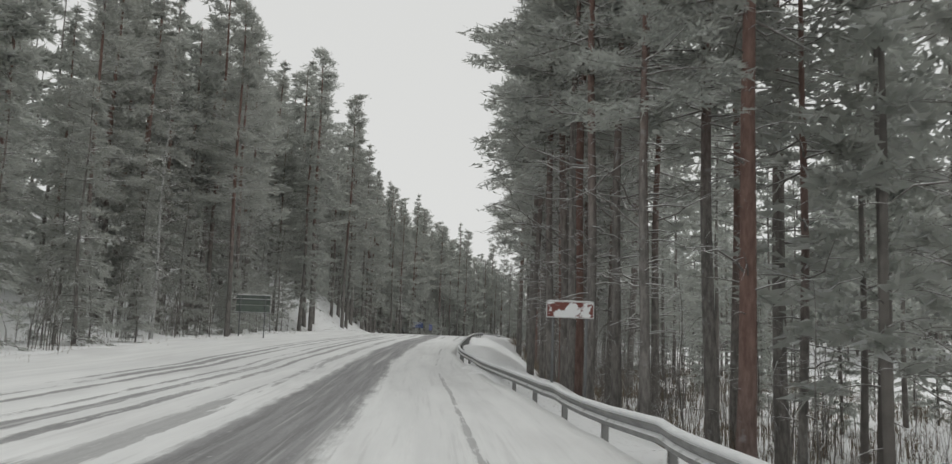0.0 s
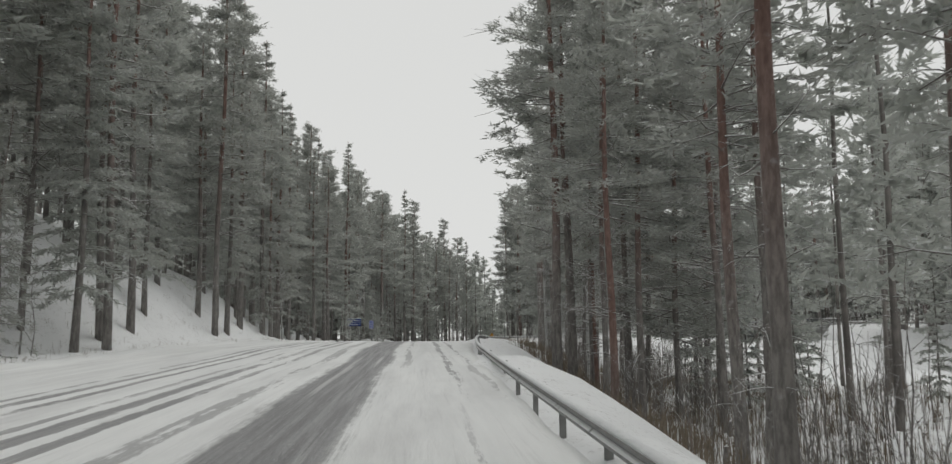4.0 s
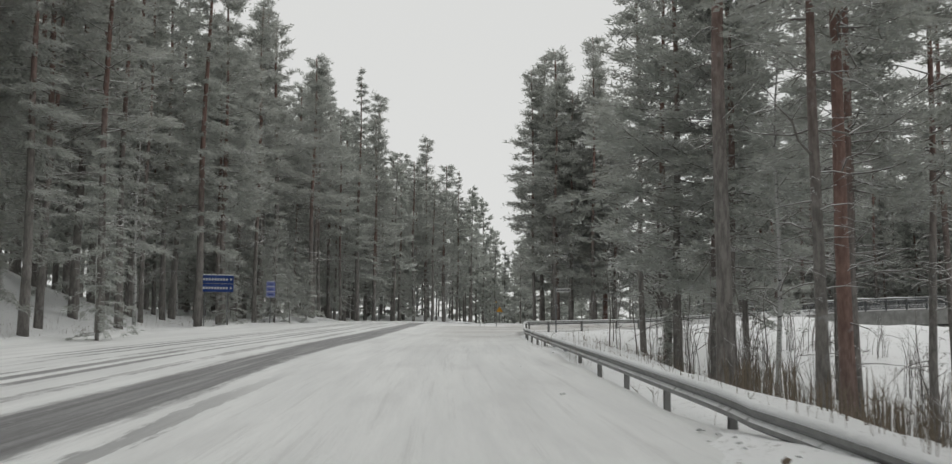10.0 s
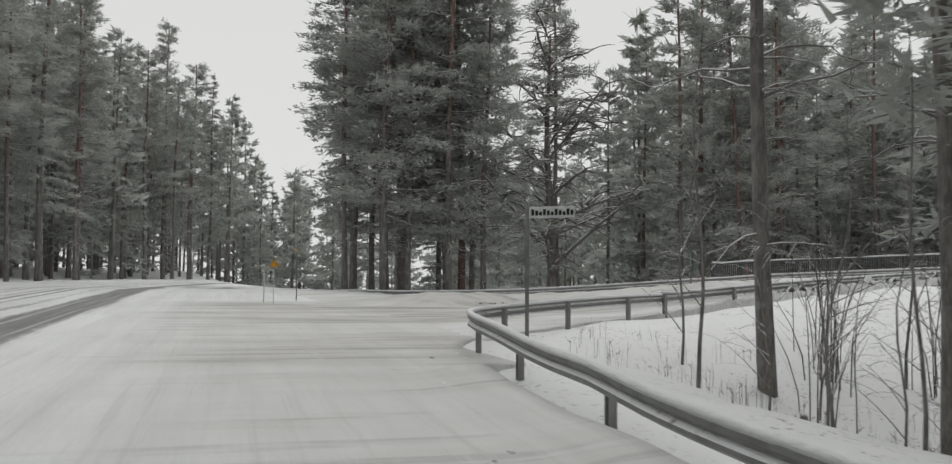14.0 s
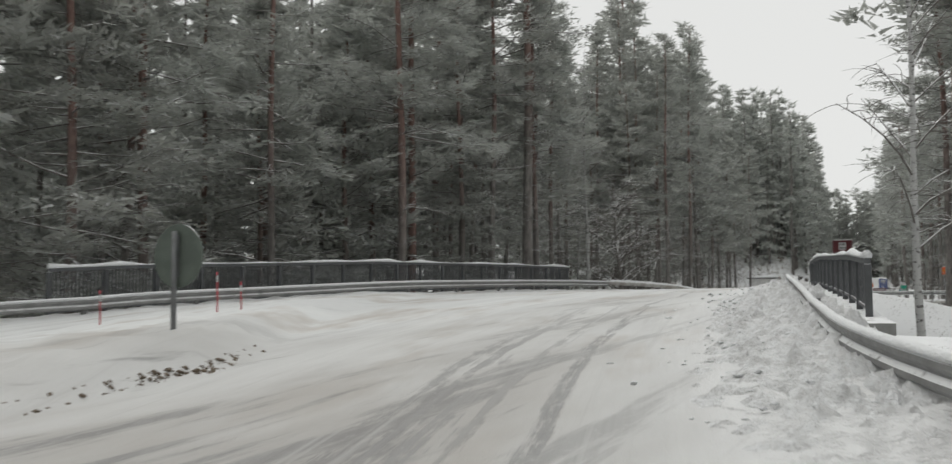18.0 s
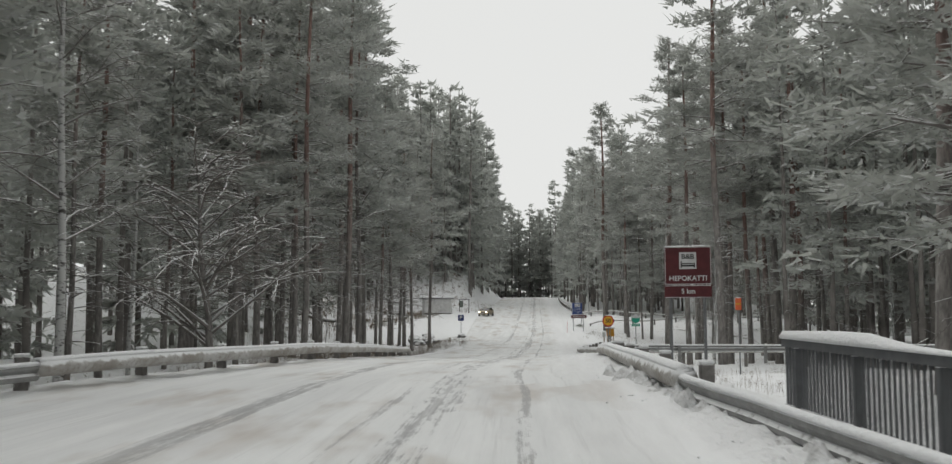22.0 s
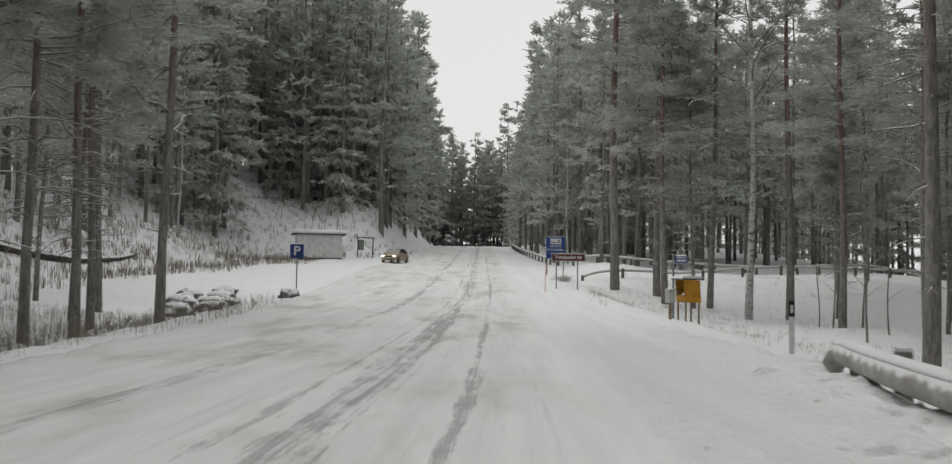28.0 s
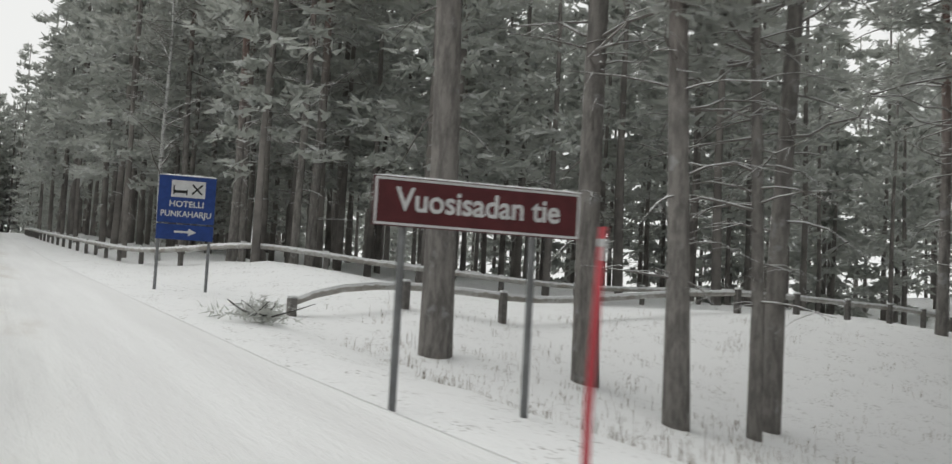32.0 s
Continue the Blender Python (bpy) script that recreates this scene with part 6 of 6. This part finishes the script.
# ---- the oncoming car ----
def car():
    paint = plain("beige_car_paint", (0.40, 0.34, 0.24), 0.3, 0.3, 0.1, 3.0)
    glass = Mat("car_glass", 0.08, 0, 0.6).color((0.012, 0.014, 0.016)).mat
    tyre = plain("tyre_rubber", (0.02, 0.02, 0.02), 0.9)
    alloy = plain("wheel_alloy", (0.3, 0.3, 0.31), 0.4, 0.8)
    lamp = Mat("headlight", 0.2)
    lamp.color((0.9, 0.9, 0.85))
    lamp.bsdf.inputs["Emission Color"].default_value = (1.0, 0.95, 0.75, 1)
    lamp.bsdf.inputs["Emission Strength"].default_value = 5.0
    root = thing("car", pose(196.0 * S, 211.2 * S, float(road_z(196 * S, 211.2 * S)) + 0.05, 0, 0, -98) @ Matrix.Diagonal((1.1, 1.1, 1.1, 1)), "beige hatchback with lit headlights on the snowy road", "car")
    # side outline from nose (y = -2.15) to tail, as y, sill, belt and half width
    shell = Heap()
    rings = [(-2.15, 0.32, 0.62, 0.74), (-2.05, 0.25, 0.76, 0.82), (-1.5, 0.24, 0.90, 0.88), (-0.95, 0.24, 0.98, 0.89), (0.2, 0.24, 1.0, 0.90), (1.5, 0.25, 1.03, 0.89), (2.0, 0.28, 0.98, 0.84), (2.12, 0.36, 0.80, 0.78)]
    for y, lo, hi, w in rings:
        mid = (lo + hi) / 2
        shell.v += [(-w * 0.94, y, lo), (-w, y, mid), (-w * 0.93, y, hi), (w * 0.93, y, hi), (w, y, mid), (w * 0.94, y, lo)]
    n = len(rings)
    shell.f += [(6 * i + k, 6 * i + (k + 1) % 6, 6 * i + 6 + (k + 1) % 6, 6 * i + 6 + k) for i in range(n - 1) for k in range(6)] + [(5, 4, 3, 2, 1, 0), tuple(6 * (n - 1) + k for k in range(6))]
    shell.m += [0] * len(shell.f)
    part("body", shell.mesh("body", paint, smooth=True), root)
    part("roof", Heap().add([(-0.64, -0.25, 1.42), (0.64, -0.25, 1.42), (0.63, 0.5, 1.49), (-0.63, 0.5, 1.49), (0.62, 1.3, 1.44), (-0.62, 1.3, 1.44)], [(0, 1, 2, 3), (3, 2, 4, 5)]).mesh("roof", paint, smooth=True), root)
    part("windscreen", Heap().add([(-0.78, -0.95, 0.97), (0.78, -0.95, 0.97), (0.63, -0.255, 1.415), (-0.63, -0.255, 1.415)], [(0, 1, 2, 3)]).mesh("windscreen", glass), root)
    part("rear_window", Heap().add([(-0.74, 1.95, 1.0), (0.74, 1.95, 1.0), (0.62, 1.305, 1.435), (-0.62, 1.305, 1.435)], [(3, 2, 1, 0)]).mesh("rear_window", glass), root)
    for sx in (-1, 1):
        part("side_window", Heap().add([(sx * 0.83, -0.9, 0.99), (sx * 0.82, 1.9, 1.02), (sx * 0.63, 1.28, 1.43), (sx * 0.64, 0.5, 1.475), (sx * 0.645, -0.22, 1.41)], [(0, 1, 2, 3, 4)]).mesh("side_window", glass), root)
        part("headlight", Heap().box((sx * 0.62 - 0.15, -2.16, 0.60), (sx * 0.62 + 0.15, -2.06, 0.74), 0, 0.03).mesh("headlight", lamp.mat), root, "lit headlight")
        part("mirror", Heap().box((sx * 0.93 - 0.09, -0.75, 0.98), (sx * 0.93 + 0.09, -0.62, 1.12), 0, 0.03).mesh("mirror", paint), root)
        for y in (-1.35, 1.3):
            w = part("wheel", disc(0.31, -0.1, 0.1, 0.0, 20).mesh("wheel", tyre), root, m=pose(sx * 0.82, y, 0.31, 0, 0, 90))
            part("rim", disc(0.19, -0.105, 0.105, 0.0, 14).mesh("rim", alloy), w)
    part("grille", Heap().box((-0.42, -2.175, 0.56), (0.42, -2.12, 0.68), 0, 0.02).mesh("grille", BLACK), root)
    part("bumper", Heap().box((-0.78, -2.2, 0.3), (0.78, -2.05, 0.5), 0, 0.05).mesh("bumper", paint), root)
    part("air_intake", Heap().box((-0.45, -2.21, 0.33), (0.45, -2.19, 0.41)).mesh("air_intake", BLACK), root)
    part("number_plate", Heap().box((-0.24, -2.225, 0.43), (0.24, -2.205, 0.53)).mesh("number_plate", WHITE), root)
    return root


car()


# ---- loose things in the snow ----
def lump_mesh(name, seed, mat, flat=0.6, levels=2, rough=0.25):
    bm = bmesh.new()
    bmesh.ops.create_icosphere(bm, subdivisions=levels, radius=1.0)
    rng = random.Random(seed)
    off = Vector((rng.uniform(0, 50), rng.uniform(0, 50), 0))
    for v in bm.verts:
        v.co *= 1 + rough * noise.noise(v.co * 1.7 + off)
        v.co.z *= flat
    me = bpy.data.meshes.new(name)
    bm.to_mesh(me)
    bm.free()
    me.materials.append(mat)
    me.polygons.foreach_set("use_smooth", np.ones(len(me.polygons), bool))
    return me


ROCK = plain("snowy_rock", (0.2, 0.195, 0.19), 0.9, 0, 0.4, 3.0, 0.3)
rock_me = [lump_mesh("boulder", 60 + k, ROCK, 0.85, 3, 0.6) for k in range(3)]
rng = random.Random(8)
for x, y, s in ((147.8, 210.7, 0.95), (151.1, 211.6, 0.8), (150.5, 209.8, 0.9), (149.1, 209.9, 0.75), (149.6, 211.2, 0.85), (146.5, 208.9, 0.7), (147.3, 205.9, 0.6), (145.2, 209.8, 0.8), (152.4, 210.4, 0.7), (148.4, 208.8, 0.6), (144.4, 207.8, 0.55)):
    ob = new("boulder", rock_me[int(x * 7) % 3])
    ob.matrix_basis = pose(x * S, y * S, ground_at(x * S, y * S) + 0.3 * s, 0, 0, rng.uniform(0, 360)) @ Matrix.Diagonal((s, s * 0.85, s * 0.8, 1))
    tagged(ob, "snow-covered boulder beside the parking place", "boulder", "boulders")
for x, y, sx, sy, sz in ((5.6, 205.0, 2.6, 1.4, 0.3), (-7.2, 196.0, 3.5, 2.0, 0.8), (-7.6, 212.0, 4.0, 1.6, 0.7)):
    ob = new("snow_mound", lump_mesh("snow_mound", int(x * 9 + y), SNOW_CAP, 1.0, 3, 0.5))
    ob.matrix_basis = pose(x * S, y * S, ground_at(x * S, y * S) - 0.1, 0, 0, rng.uniform(-20, 20)) @ Matrix.Diagonal((sx, sy, sz, 1))
    tagged(ob, "ploughed snow mound beside the junction", "snow mound", "snow mounds")


def litter(name, places, base_meshes, mat, label, category):
    """Many small lumps joined in one mesh."""
    data = []
    for me in base_meshes:
        v = np.array([q.co[:] for q in me.vertices])
        data.append((v, [tuple(p.vertices) for p in me.polygons]))
    V, F, n = [], [], 0
    r = random.Random(len(places))
    for x, y, s, *rise in places:
        v, f = data[r.randrange(len(data))]
        a = r.uniform(0, 6.28)
        c, d = math.cos(a), math.sin(a)
        w = v * (s, s * r.uniform(0.6, 1), s * r.uniform(0.6, 1))
        z = ground_at(x, y) + (rise[0] if rise else 0.0)
        V += [(q[0] * c - q[1] * d + x, q[0] * d + q[1] * c + y, q[2] + z) for q in w]
        F += [tuple(i + n for i in g) for g in f]
        n += len(v)
    ob = new(name, mesh_from(name, V, F, (mat,), None, True))
    return tagged(ob, label, category, kind="stuff")


def ploughed_bank(name, x0, x1, width, tall, seed):
    """A strip of lumpy ploughed snow beside the right-hand rail, between two places of the plan."""
    xs = np.arange(x0 * S, x1 * S, 0.13)
    shares, full = np.linspace(0, 1, int(width / 0.11)), width
    grid = np.zeros((len(xs), len(shares), 3))
    for i, x in enumerate(xs):
        ends = float(step(0, 3, x - xs[0]) * step(0, 3, xs[-1] - x))
        y0 = float(right_y(x)) + 0.12
        width = full * (1 - 0.62 * float(step(30 * S, 46 * S, x) * (1 - step(90 * S, 95 * S, x))))
        z0 = float(road_z(x, y0 + width / 2)) + 0.02
        for k, w in enumerate(shares * width):
            p = Vector((x * 2.1, (y0 + w) * 2.1, seed))
            body = (1 - (w / width) ** 1.5) * ends
            lump = max(0.0, noise.noise(p) + 0.1) * 0.8 + max(0.0, noise.noise(p * 2.3)) * 1.0 + abs(noise.noise(p * 4.6)) * 0.5
            grid[i, k] = (x, y0 + w, z0 - 0.05 + (0.07 + tall * (0.5 + 1.1 * lump)) * body + 0.08 * (lump - 0.25) * min(1.0, (1 - w / width) * 4) * ends)
    ob = new(name, grid_mesh(name, grid, PLOUGHED))
    return tagged(ob, "ploughed lumpy snow heaped along the guard rail", "snow bank", "ploughed snow banks", "stuff")


ploughed_bank("snow_bank", 17, 63, 2.5, 0.27, 3.0)
ploughed_bank("snow_bank", 97.5, 121, 2.0, 0.13, 9.0)
clods = []
for _ in range(1500):
    x = rng.uniform(19, 62)
    w = abs(rng.gauss(0.3, 0.8)) * (1 - 0.6 * float(step(30, 46, x))) + 0.15
    clods.append((x * S, (float(np.interp(x, RX, RY)) + w) * S, rng.uniform(0.02, 0.065) * (1.7 if rng.random() < 0.08 else 1) * (1 - 0.5 * float(step(36, 46, x))), 0.2 * max(0.0, 1 - (w * S / 3.1) ** 1.5)))
for _ in range(420):
    x = rng.uniform(97, 122)
    clods.append((x * S, (191.2 + abs(rng.gauss(0.3, 0.7))) * S, rng.uniform(0.02, 0.06)))
for _ in range(160):
    y = rng.uniform(105, 168)
    clods.append(((float(np.interp(y, RAIL_Y, RAIL_X)) - abs(rng.gauss(0.2, 0.4)) - 0.15) * S, y * S, rng.uniform(0.02, 0.07)))
CLOD = [lump_mesh("clod", 70 + k, SNOW_CAP, 0.5, 1, 1.3) for k in range(3)]
litter("snow_clods", clods, CLOD, SNOW_CAP, "ploughed snow clods along the guard rails", "snow clods")
stones = []
for _ in range(520):
    t = rng.random() if rng.random() < 0.4 else rng.choice((0.1, 0.42, 0.8, 0.95)) + rng.gauss(0, 0.05)
    x = 12.5 + 9.0 * t
    y = float(np.interp(x, [12, 14.2, 17.5, 20.5, 22.2], [184.6, 185.1, 185.2, 185.4, 186.2])) + rng.uniform(0.05, 0.24)
    stones.append((x * S, y * S, 0.018 + 0.045 * rng.random() ** 2, 0.6 * float(step(0.0, 0.9, (y - float(np.interp(x, [12, 14.2, 17.5, 20.5, 22.2], [184.6, 185.1, 185.2, 185.4, 186.2]))) * S)) * 0.9))
for _ in range(90):
    y = rng.uniform(108, 124)
    stones.append(((float(np.interp(y, RAIL_Y, RAIL_X)) - rng.uniform(0.3, 1.0)) * S, y * S, rng.uniform(0.02, 0.06)))
ROCKS = plain("dark_gravel", (0.2, 0.16, 0.12), 0.9, 0, 0.4, 9.0)
litter("gravel_edge", stones, [lump_mesh("stone", 80 + k, ROCKS, 0.7, 1, 0.5) for k in range(3)], ROCKS, "bare dark gravel along the snow bank", "gravel")


STALK = plain("dry_stalks", (0.24, 0.2, 0.155), 0.9, 0, 0.4, 3.0)


def dry_grass(name, areas, label, w=0.004, category="dry grass"):
    """Thin dead stalks in clumps over patches of the plan: x0, x1, y0, y1, clumps, height."""
    r = random.Random(77)
    V, F = [], []
    for x0, x1, y0, y1, count, tall in areas:
        for _ in range(count):
            cx, cy = r.uniform(x0, x1), r.uniform(y0, y1)
            if float(on_road(cx * S, cy * S)) > 0.3:
                continue
            z = ground_at(cx * S, cy * S)
            for _ in range(r.randint(3, 8)):
                x, y = cx * S + r.gauss(0, 0.22), cy * S + r.gauss(0, 0.22)
                h, a = tall * r.uniform(0.4, 1.2), r.uniform(0, 6.28)
                l = r.uniform(0, 0.3) * tall
                dx, dy = math.cos(a), math.sin(a)
                n = len(V)
                V += [(x - dy * w, y + dx * w, z - 0.05), (x + dy * w, y - dx * w, z - 0.05), (x + dx * l * 0.4 + dy * w, y + dy * l * 0.4 - dx * w, z + h * 0.6), (x + dx * l * 0.4 - dy * w, y + dy * l * 0.4 + dx * w, z + h * 0.6), (x + dx * l, y + dy * l, z + h)]
                F += [(n, n + 1, n + 2, n + 3), (n + 3, n + 2, n + 4)]
                if r.random() < 0.5:
                    b = a + r.uniform(1, 2.2)
                    n = len(V)
                    V += [(x + dx * l * 0.4, y + dy * l * 0.4, z + h * 0.55), (x + dx * l * 0.4, y + dy * l * 0.4, z + h * 0.6), (x + math.cos(b) * 0.2 * tall, y + math.sin(b) * 0.2 * tall, z + h * 0.85)]
                    F += [(n, n + 1, n + 2)]
    ob = new(name, mesh_from(name, V, F, (STALK,)))
    return tagged(ob, label, category, kind="stuff")


dry_grass("dry_grass", [
    (96, 143, 202, 217, 1900, 0.5), (60, 95, 198, 206, 600, 0.5), (72, 100, 170, 187.5, 300, 0.5), (103, 150, 176, 189, 500, 0.3),
    (9, 20, 158, 172, 160, 0.5), (4, 16, 20, 150, 800, 0.6), (-17, -10.5, 20, 200, 600, 0.4), (145, 175, 180, 194, 400, 0.25), (157, 169, 187, 194.3, 260, 0.14), (11.5, 28, 136, 168, 450, 0.8), (112, 143, 205, 222, 1300, 0.6), (12, 30, 199, 206, 200, 0.5),
], "dead grass and weed stalks standing in snow")

dry_grass("forest_brush", [(4, 14, 22, 112, 1500, 1.2), (14, 30, 22, 118, 900, 1.5), (7, 22, 104, 140, 800, 0.9)], "dark low brush poking through snow under the trees", 0.016, "brush")
dry_grass("hillside_brush", [(146, 228, 219, 241, 2600, 0.8), (205, 232, 206, 222, 260, 0.7)], "dark low brush poking through snow on the hillside", 0.018, "brush")

# fallen log on the hillside, a heap of spruce twigs by the road, a stump
r = thing("fallen_log", Matrix.Identity(4), "dark fallen log lying across the snowy slope", "log")
pts = [(x * S, y * S, ground_at(x * S, y * S) + 0.22) for x, y in ((158, 226.4), (162, 226.0), (167, 225.2), (172, 225.0), (177, 226.2))]
part("stem", Heap().tube(pts, [0.26, 0.28, 0.26, 0.22, 0.14], 9).mesh("stem", DARKWOOD, smooth=True), r)
part("snow_cover", Heap().tube([(x, y, z + 0.2) for x, y, z in pts], [0.1, 0.15, 0.12, 0.12, 0.06], 7).mesh("snow_cover", SNOW_CAP, smooth=True), r)
r = thing("twig_heap", pose(167.8 * S, 195.7 * S, ground_at(167.8 * S, 195.7 * S)), "heap of cut spruce twigs lying on the snow", "twigs")
heap, twigs, rr = Heap(), Heap(), random.Random(4)
for _ in range(60):
    tuft(heap, rr, Vector((rr.gauss(0, 0.55), rr.gauss(0, 0.3), abs(rr.gauss(0.12, 0.1)))), Vector((0.5, 0, 0.2)), 0.3, 8, 0.035, 0.1)
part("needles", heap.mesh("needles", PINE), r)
for _ in range(7):
    p = limb(rr, (rr.gauss(-0.4, 0.4), rr.gauss(0, 0.2), 0.1), rr.uniform(2.4, 4.0), 0.2, 1.1, 0.2)
    part("twig", Heap().tube(p, [0.02, 0.018, 0.015, 0.01, 0.006], 5).mesh("twig", DARKWOOD), r)
for x, y, h in ((7.2, 79.0, 0.9), (9.5, 86.0, 0.7), (12.6, 168.2, 0.4)):
    r = thing("tree_stump", pose(x * S, y * S, ground_at(x * S, y * S)), "broken dark tree stump in the snow", "stump")
    part("stem", Heap().tube([(0, 0, -0.3), (0.02, 0, h * 0.6), (0.05, 0.03, h)], [0.16, 0.12, 0.07], 8).mesh("stem", BARK), r)
    part("snow_cover", lump_mesh("snow_cover", 5, SNOW_CAP, 0.5, 1, 0.3), r, m=pose(0.05, 0.03, h) @ Matrix.Diagonal((0.09, 0.09, 0.09, 1)))


def mount(root):
    """Hangs borders, lettering and symbols on the panel that carries them."""
    carried = ("border", "text_bar", "lettering", "symbol", "bed_symbol", "cutlery", "bus_symbol", "arrow", "stripe", "face", "green_field", "number_plate")
    plates = [c for c in root.children if c.name.split(".")[0] in ("panel", "blade", "plate", "rim", "lower_plate", "bumper")]

    def middle(ob):
        zs = [v.co.z for v in ob.data.vertices]
        return ob.matrix_basis.translation.z + (min(zs) + max(zs)) / 2

    for c in list(root.children):
        if plates and c.name.startswith(carried):
            c.parent = min(plates, key=lambda p: abs(middle(p) - middle(c)))


for root in [o for o in bpy.data.objects if o.parent is None and o.name.split(".")[0] in ("tourist_sign", "direction_board", "notice_sign", "street_name_sign", "lodging_sign", "speed_limit_sign", "green_sign", "marker_sign", "parking_sign", "hotel_sign", "road_name_sign", "bus_stop_sign", "car")]:
    mount(root)
